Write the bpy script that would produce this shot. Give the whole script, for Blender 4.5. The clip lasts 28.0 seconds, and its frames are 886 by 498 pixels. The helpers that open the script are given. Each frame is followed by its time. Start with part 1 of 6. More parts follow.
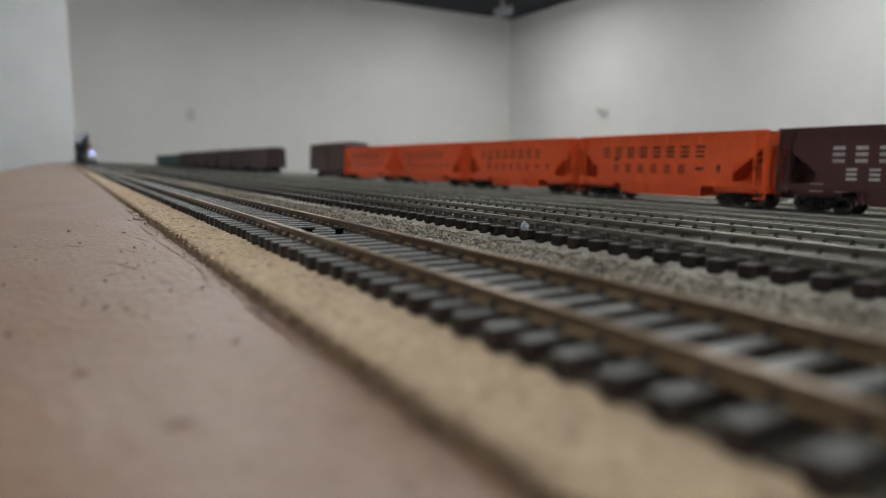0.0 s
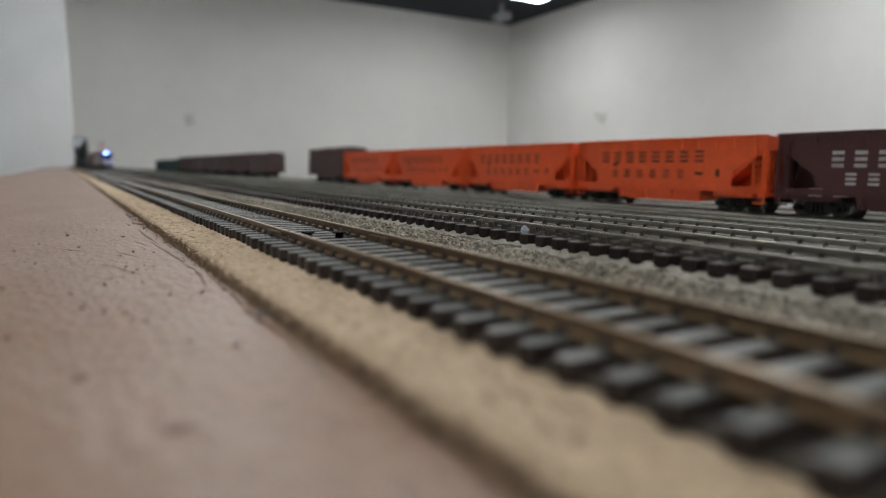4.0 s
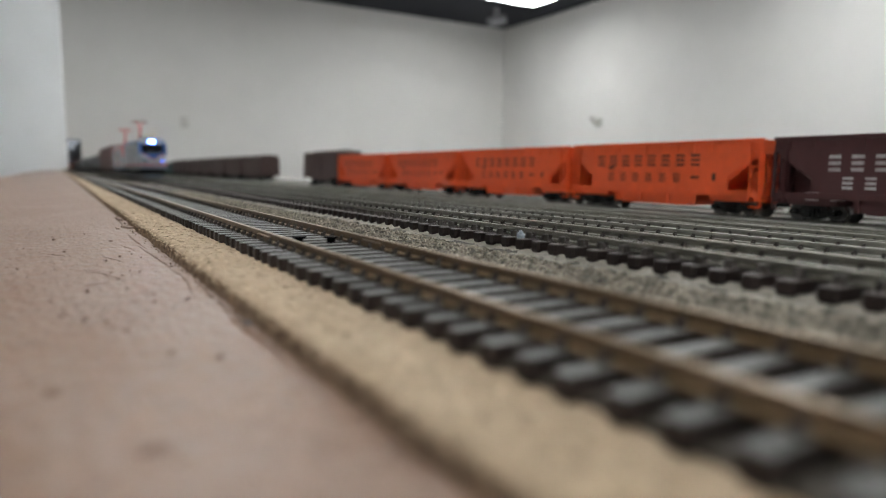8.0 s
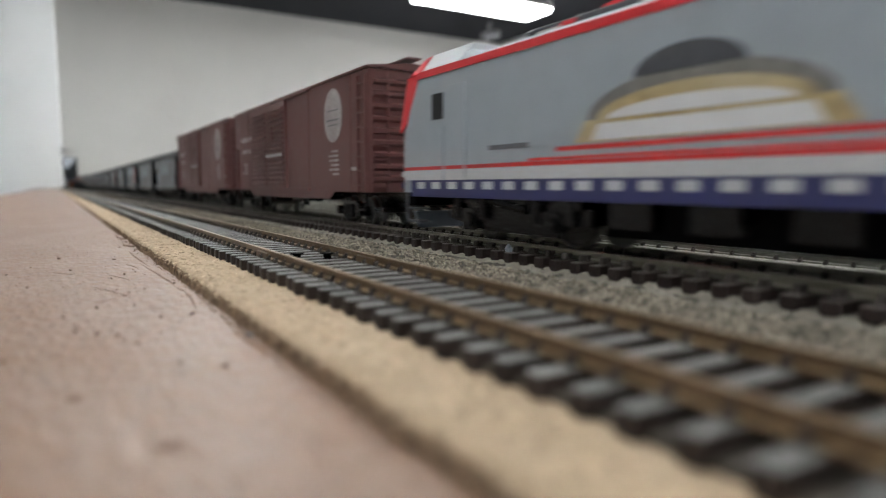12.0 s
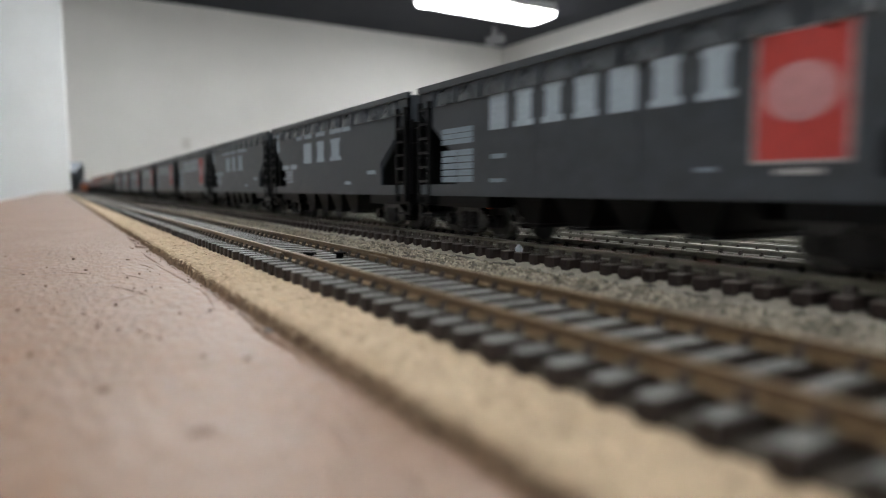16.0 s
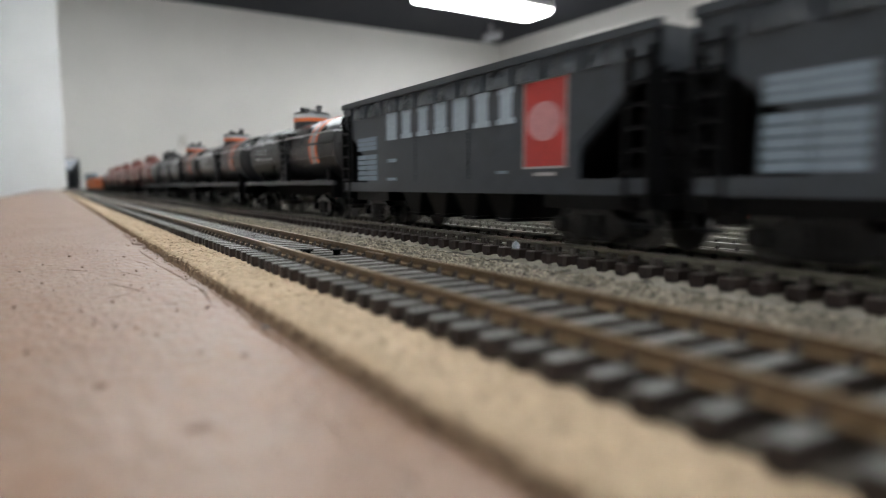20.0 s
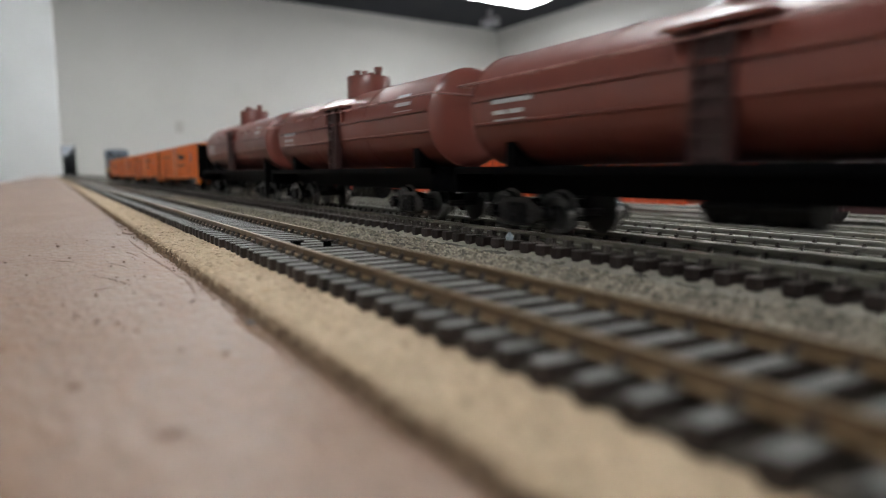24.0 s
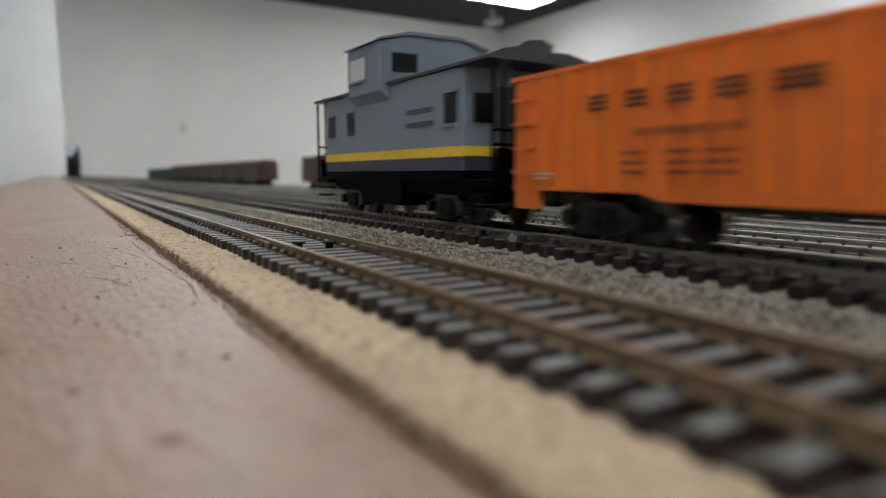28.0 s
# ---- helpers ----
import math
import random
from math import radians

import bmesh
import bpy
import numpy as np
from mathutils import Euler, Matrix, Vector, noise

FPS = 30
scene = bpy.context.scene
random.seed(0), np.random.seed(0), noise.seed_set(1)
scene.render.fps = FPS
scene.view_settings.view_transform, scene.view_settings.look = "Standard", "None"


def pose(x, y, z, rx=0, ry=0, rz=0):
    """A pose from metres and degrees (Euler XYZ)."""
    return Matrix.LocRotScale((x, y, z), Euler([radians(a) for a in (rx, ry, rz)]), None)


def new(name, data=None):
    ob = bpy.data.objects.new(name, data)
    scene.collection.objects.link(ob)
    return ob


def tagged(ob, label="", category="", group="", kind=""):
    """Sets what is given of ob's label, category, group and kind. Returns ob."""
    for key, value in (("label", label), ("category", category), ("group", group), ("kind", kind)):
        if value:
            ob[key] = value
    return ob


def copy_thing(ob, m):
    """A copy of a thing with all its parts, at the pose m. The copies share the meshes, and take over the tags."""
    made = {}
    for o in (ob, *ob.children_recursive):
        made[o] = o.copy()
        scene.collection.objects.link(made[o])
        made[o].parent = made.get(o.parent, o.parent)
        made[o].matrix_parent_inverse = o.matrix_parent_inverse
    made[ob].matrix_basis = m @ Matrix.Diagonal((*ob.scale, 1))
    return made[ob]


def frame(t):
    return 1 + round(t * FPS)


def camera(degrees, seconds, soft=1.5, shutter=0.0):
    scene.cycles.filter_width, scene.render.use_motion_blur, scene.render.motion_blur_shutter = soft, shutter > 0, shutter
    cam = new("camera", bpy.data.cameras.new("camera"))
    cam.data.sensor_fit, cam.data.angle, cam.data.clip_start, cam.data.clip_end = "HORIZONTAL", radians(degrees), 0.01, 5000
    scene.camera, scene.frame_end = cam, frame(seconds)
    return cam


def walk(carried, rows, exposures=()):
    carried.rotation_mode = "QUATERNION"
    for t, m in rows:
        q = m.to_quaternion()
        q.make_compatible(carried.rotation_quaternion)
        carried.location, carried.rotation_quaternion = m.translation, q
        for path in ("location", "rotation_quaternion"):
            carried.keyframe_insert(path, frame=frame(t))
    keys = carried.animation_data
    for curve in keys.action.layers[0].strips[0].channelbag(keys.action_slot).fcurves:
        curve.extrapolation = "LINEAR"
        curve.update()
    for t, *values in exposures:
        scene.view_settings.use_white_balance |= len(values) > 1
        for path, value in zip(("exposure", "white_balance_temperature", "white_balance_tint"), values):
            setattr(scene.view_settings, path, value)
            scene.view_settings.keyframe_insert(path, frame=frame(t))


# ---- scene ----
# Path of the camera: seconds, turn to the right of the tracks, tilt down, lean, place
PATH = [
    (0.0, 30.26, 7.58, -0.54, 0.0013, 0.0028, 0.0230),
    (0.5, 30.27, 7.58, -0.53, 0.0012, 0.0029, 0.0229),
    (1.0, 30.26, 7.56, -0.53, 0.0011, 0.0028, 0.0229),
    (1.5, 30.26, 7.51, -0.54, 0.0010, 0.0027, 0.0229),
    (2.0, 30.26, 7.48, -0.54, 0.0010, 0.0028, 0.0230),
    (2.5, 30.27, 7.47, -0.56, 0.0011, 0.0028, 0.0231),
    (3.0, 30.27, 7.37, -0.58, 0.0011, 0.0028, 0.0231),
    (3.5, 30.26, 7.25, -0.58, 0.0010, 0.0027, 0.0229),
    (5.5, 30.81, 6.96, -0.56, 0.0025, 0.0059, 0.0227),
    (6.0, 30.80, 6.92, -0.59, 0.0027, 0.0059, 0.0227),
    (6.5, 30.80, 6.86, -0.65, 0.0029, 0.0060, 0.0226),
    (7.0, 30.81, 6.82, -0.68, 0.0031, 0.0061, 0.0225),
    (7.5, 30.80, 6.83, -0.68, 0.0031, 0.0061, 0.0226),
    (8.0, 30.80, 6.85, -0.67, 0.0031, 0.0061, 0.0228),
    (8.5, 30.82, 6.84, -0.64, 0.0028, 0.0060, 0.0228),
    (9.0, 30.81, 6.70, -0.60, 0.0028, 0.0060, 0.0227),
    (9.5, 30.73, 6.33, -0.54, 0.0029, 0.0059, 0.0226),
    (10.0, 30.63, 5.97, -0.48, 0.0030, 0.0056, 0.0225),
    (10.5, 30.13, 5.89, -0.12, 0.0001, -0.0007, 0.0235),
    (11.0, 30.22, 5.88, -0.04, 0.0003, -0.0006, 0.0238),
    (11.5, 30.53, 5.78, -0.01, 0.0005, -0.0006, 0.0239),
    (12.0, 31.08, 5.66, -0.01, 0.0006, -0.0008, 0.0239),
    (12.5, 31.54, 5.61, -0.01, 0.0007, -0.0011, 0.0239),
    (14.5, 30.79, 5.20, 0.04, -0.0019, -0.0017, 0.0231),
    (15.0, 30.75, 5.25, 0.04, -0.0018, -0.0016, 0.0230),
    (15.5, 30.71, 5.30, 0.04, -0.0018, -0.0016, 0.0230),
    (16.0, 30.66, 5.31, 0.03, -0.0018, -0.0016, 0.0230),
    (16.5, 30.62, 5.31, 0.03, -0.0017, -0.0015, 0.0230),
    (17.0, 30.60, 5.31, 0.03, -0.0018, -0.0015, 0.0230),
    (17.5, 30.59, 5.32, 0.04, -0.0018, -0.0015, 0.0230),
    (18.0, 30.58, 5.37, 0.05, -0.0018, -0.0015, 0.0230),
    (18.5, 30.65, 5.43, 0.06, -0.0017, -0.0015, 0.0230),
    (19.0, 30.80, 5.47, 0.07, -0.0017, -0.0015, 0.0229),
    (19.5, 30.91, 5.51, 0.08, -0.0018, -0.0016, 0.0229),
    (20.0, 30.94, 5.57, 0.08, -0.0019, -0.0017, 0.0229),
    (20.5, 30.90, 5.65, 0.09, -0.0019, -0.0016, 0.0230),
    (21.0, 30.83, 5.71, 0.09, -0.0018, -0.0017, 0.0229),
    (21.5, 30.78, 5.73, 0.09, -0.0017, -0.0017, 0.0228),
    (23.5, 30.88, 6.57, -0.00, 0.0006, -0.0003, 0.0234),
    (24.0, 31.12, 6.70, -0.04, 0.0007, -0.0001, 0.0237),
    (24.5, 31.36, 6.75, -0.03, 0.0008, 0.0001, 0.0238),
    (25.0, 31.30, 6.68, -0.01, 0.0011, 0.0003, 0.0239),
    (25.5, 31.10, 6.61, -0.01, 0.0013, 0.0004, 0.0238),
    (26.0, 31.02, 6.59, -0.03, 0.0012, 0.0005, 0.0238),
    (26.5, 31.02, 6.63, -0.06, 0.0011, 0.0006, 0.0240),
    (27.0, 30.98, 6.66, -0.03, 0.0011, 0.0006, 0.0241),
    (27.5, 30.89, 6.67, 0.04, 0.0011, 0.0004, 0.0240),
    (28.0, 30.84, 6.69, 0.09, 0.0012, 0.0004, 0.0239),
]
cam = camera(69.0, 28.0, soft=1.1, shutter=0.28)
cam.data.dof.use_dof = True
cam.data.dof.focus_distance = 0.195
cam.data.dof.aperture_fstop = 12.0


def cam_pose(turn, tilt, lean, x, y, z):
    return pose(x, y, z, 90 - tilt, 0, -turn) @ pose(0, 0, 0, 0, 0, -lean)


walk(cam, [(r[0], cam_pose(*r[1:])) for r in PATH],
     exposures=[(0.0, 0.06), (3.5, 0.08), (5.5, 0.34), (8.0, 0.36), (10.0, 0.4), (10.6, 0.42), (12.0, 0.69), (21.5, 0.70), (23.5, 0.5), (28.0, 0.42)])

# ---- light ----
world = bpy.data.worlds.new("world")
scene.world = world
world.use_nodes = True
world.node_tree.nodes["Background"].inputs[0].default_value = (0.75, 0.82, 0.9, 1)
world.node_tree.nodes["Background"].inputs[1].default_value = 0.3

CEIL, FLOOR = 1.72, -1.0
ROOM = (-1.9, 4.69, -2.4, 6.5)      # x0, x1, y0, y1
# first fixture is in view; the rest are unseen, added for brightness
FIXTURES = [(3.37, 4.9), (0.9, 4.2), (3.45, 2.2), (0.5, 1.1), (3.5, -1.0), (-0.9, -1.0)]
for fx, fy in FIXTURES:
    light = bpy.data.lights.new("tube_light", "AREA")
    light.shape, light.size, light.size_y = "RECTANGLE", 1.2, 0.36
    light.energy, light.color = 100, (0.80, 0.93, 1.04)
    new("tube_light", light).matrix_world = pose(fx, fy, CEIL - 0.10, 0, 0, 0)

# ---- materials ----


def mat(name, color, rough=0.6, metal=0.0, vary=0.12, scale=300.0, bump=0.0, bscale=None, second=None, mix=0.35, emit=0.0, rand=0.0, coat=0.0, spec=0.5, stretch=None, fleck=None, fscale=800, fcut=0.65):
    """Colour with fine grain and broad patches; second: the colour of the patches; scale in cycles a metre."""
    m = bpy.data.materials.new(name)
    m.use_nodes = True
    nt = m.node_tree
    n, l = nt.nodes, nt.links
    b = n["Principled BSDF"]
    b.inputs["Roughness"].default_value, b.inputs["Metallic"].default_value = rough, metal
    b.inputs["Specular IOR Level"].default_value = spec
    if coat:
        b.inputs["Coat Weight"].default_value = coat
    if emit:
        b.inputs["Emission Color"].default_value = (*color, 1)
        b.inputs["Emission Strength"].default_value = emit
    tc = n.new("ShaderNodeTexCoord")
    fine, broad = n.new("ShaderNodeTexNoise"), n.new("ShaderNodeTexNoise")
    fine.inputs["Scale"].default_value, fine.inputs["Detail"].default_value = scale, 5
    broad.inputs["Scale"].default_value, broad.inputs["Detail"].default_value = scale / 9, 3
    co = tc.outputs["Object"]
    if stretch:
        mp = n.new("ShaderNodeMapping")
        mp.inputs["Scale"].default_value = stretch
        l.new(co, mp.inputs["Vector"])
        co = mp.outputs["Vector"]
    for k in (fine, broad):
        l.new(co, k.inputs["Vector"])
    ramp = n.new("ShaderNodeValToRGB")
    ramp.color_ramp.elements[0].position, ramp.color_ramp.elements[1].position = 0.3, 0.7
    lo = [c * (1 - vary) for c in color]
    hi = [min(1, c * (1 + vary)) for c in color]
    ramp.color_ramp.elements[0].color, ramp.color_ramp.elements[1].color = (*lo, 1), (*hi, 1)
    l.new(fine.outputs["Fac"], ramp.inputs["Fac"])
    mixer = n.new("ShaderNodeMix")
    mixer.data_type = "RGBA"
    two = second or [c * (1 - vary * 1.3) for c in color]
    mixer.inputs["B"].default_value = (*two, 1)
    mr = n.new("ShaderNodeMapRange")
    mr.inputs["From Min"].default_value, mr.inputs["From Max"].default_value = 0.42, 0.68
    mr.inputs["To Max"].default_value = mix
    l.new(broad.outputs["Fac"], mr.inputs["Value"])
    l.new(mr.outputs["Result"], mixer.inputs["Factor"])
    l.new(ramp.outputs["Color"], mixer.inputs["A"])
    out = mixer.outputs["Result"]
    if fleck:
        fn, fr, fm = n.new("ShaderNodeTexNoise"), n.new("ShaderNodeMapRange"), n.new("ShaderNodeMix")
        fn.inputs["Scale"].default_value, fn.inputs["Detail"].default_value = fscale, 2
        fr.inputs["From Min"].default_value, fr.inputs["From Max"].default_value = fcut, fcut + 0.09
        fm.data_type = "RGBA"
        fm.inputs["B"].default_value = (*fleck, 1)
        l.new(co, fn.inputs["Vector"])
        l.new(fn.outputs["Fac"], fr.inputs["Value"])
        l.new(fr.outputs["Result"], fm.inputs["Factor"])
        l.new(out, fm.inputs["A"])
        out = fm.outputs["Result"]
    if rand:
        info, hsv = n.new("ShaderNodeObjectInfo"), n.new("ShaderNodeHueSaturation")
        isl = n.new("ShaderNodeNewGeometry")
        add = n.new("ShaderNodeMath")
        add.operation = "ADD"
        frac = n.new("ShaderNodeMath")
        frac.operation = "FRACT"
        l.new(info.outputs["Random"], add.inputs[0])
        l.new(isl.outputs["Random Per Island"], add.inputs[1])
        l.new(add.outputs[0], frac.inputs[0])
        r2 = n.new("ShaderNodeMapRange")
        r2.inputs["To Min"].default_value, r2.inputs["To Max"].default_value = 1 - rand, 1 + rand
        l.new(frac.outputs[0], r2.inputs["Value"])
        l.new(r2.outputs["Result"], hsv.inputs["Value"])
        l.new(out, hsv.inputs["Color"])
        out = hsv.outputs["Color"]
    l.new(out, b.inputs["Base Color"])
    if not metal and not emit:
        rr = n.new("ShaderNodeMapRange")
        rr.inputs["To Min"].default_value, rr.inputs["To Max"].default_value = max(0.05, rough - 0.12), min(1, rough + 0.12)
        l.new(fine.outputs["Fac"], rr.inputs["Value"])
        l.new(rr.outputs["Result"], b.inputs["Roughness"])
    if bump:
        bn, bt = n.new("ShaderNodeBump"), n.new("ShaderNodeTexNoise")
        bt.inputs["Scale"].default_value, bt.inputs["Detail"].default_value = bscale or scale * 2, 6
        l.new(co, bt.inputs["Vector"])
        bn.inputs["Strength"].default_value, bn.inputs["Distance"].default_value = bump, 0.4 / (bscale or scale * 2)
        high = bt.outputs["Fac"]
        if fleck:
            pit = n.new("ShaderNodeMath")
            pit.operation = "MULTIPLY_ADD"
            pit.inputs[1].default_value = -0.6
            l.new(fr.outputs["Result"], pit.inputs[0])
            l.new(high, pit.inputs[2])
            high = pit.outputs[0]
        l.new(high, bn.inputs["Height"])
        l.new(bn.outputs["Normal"], b.inputs["Normal"])
    return m


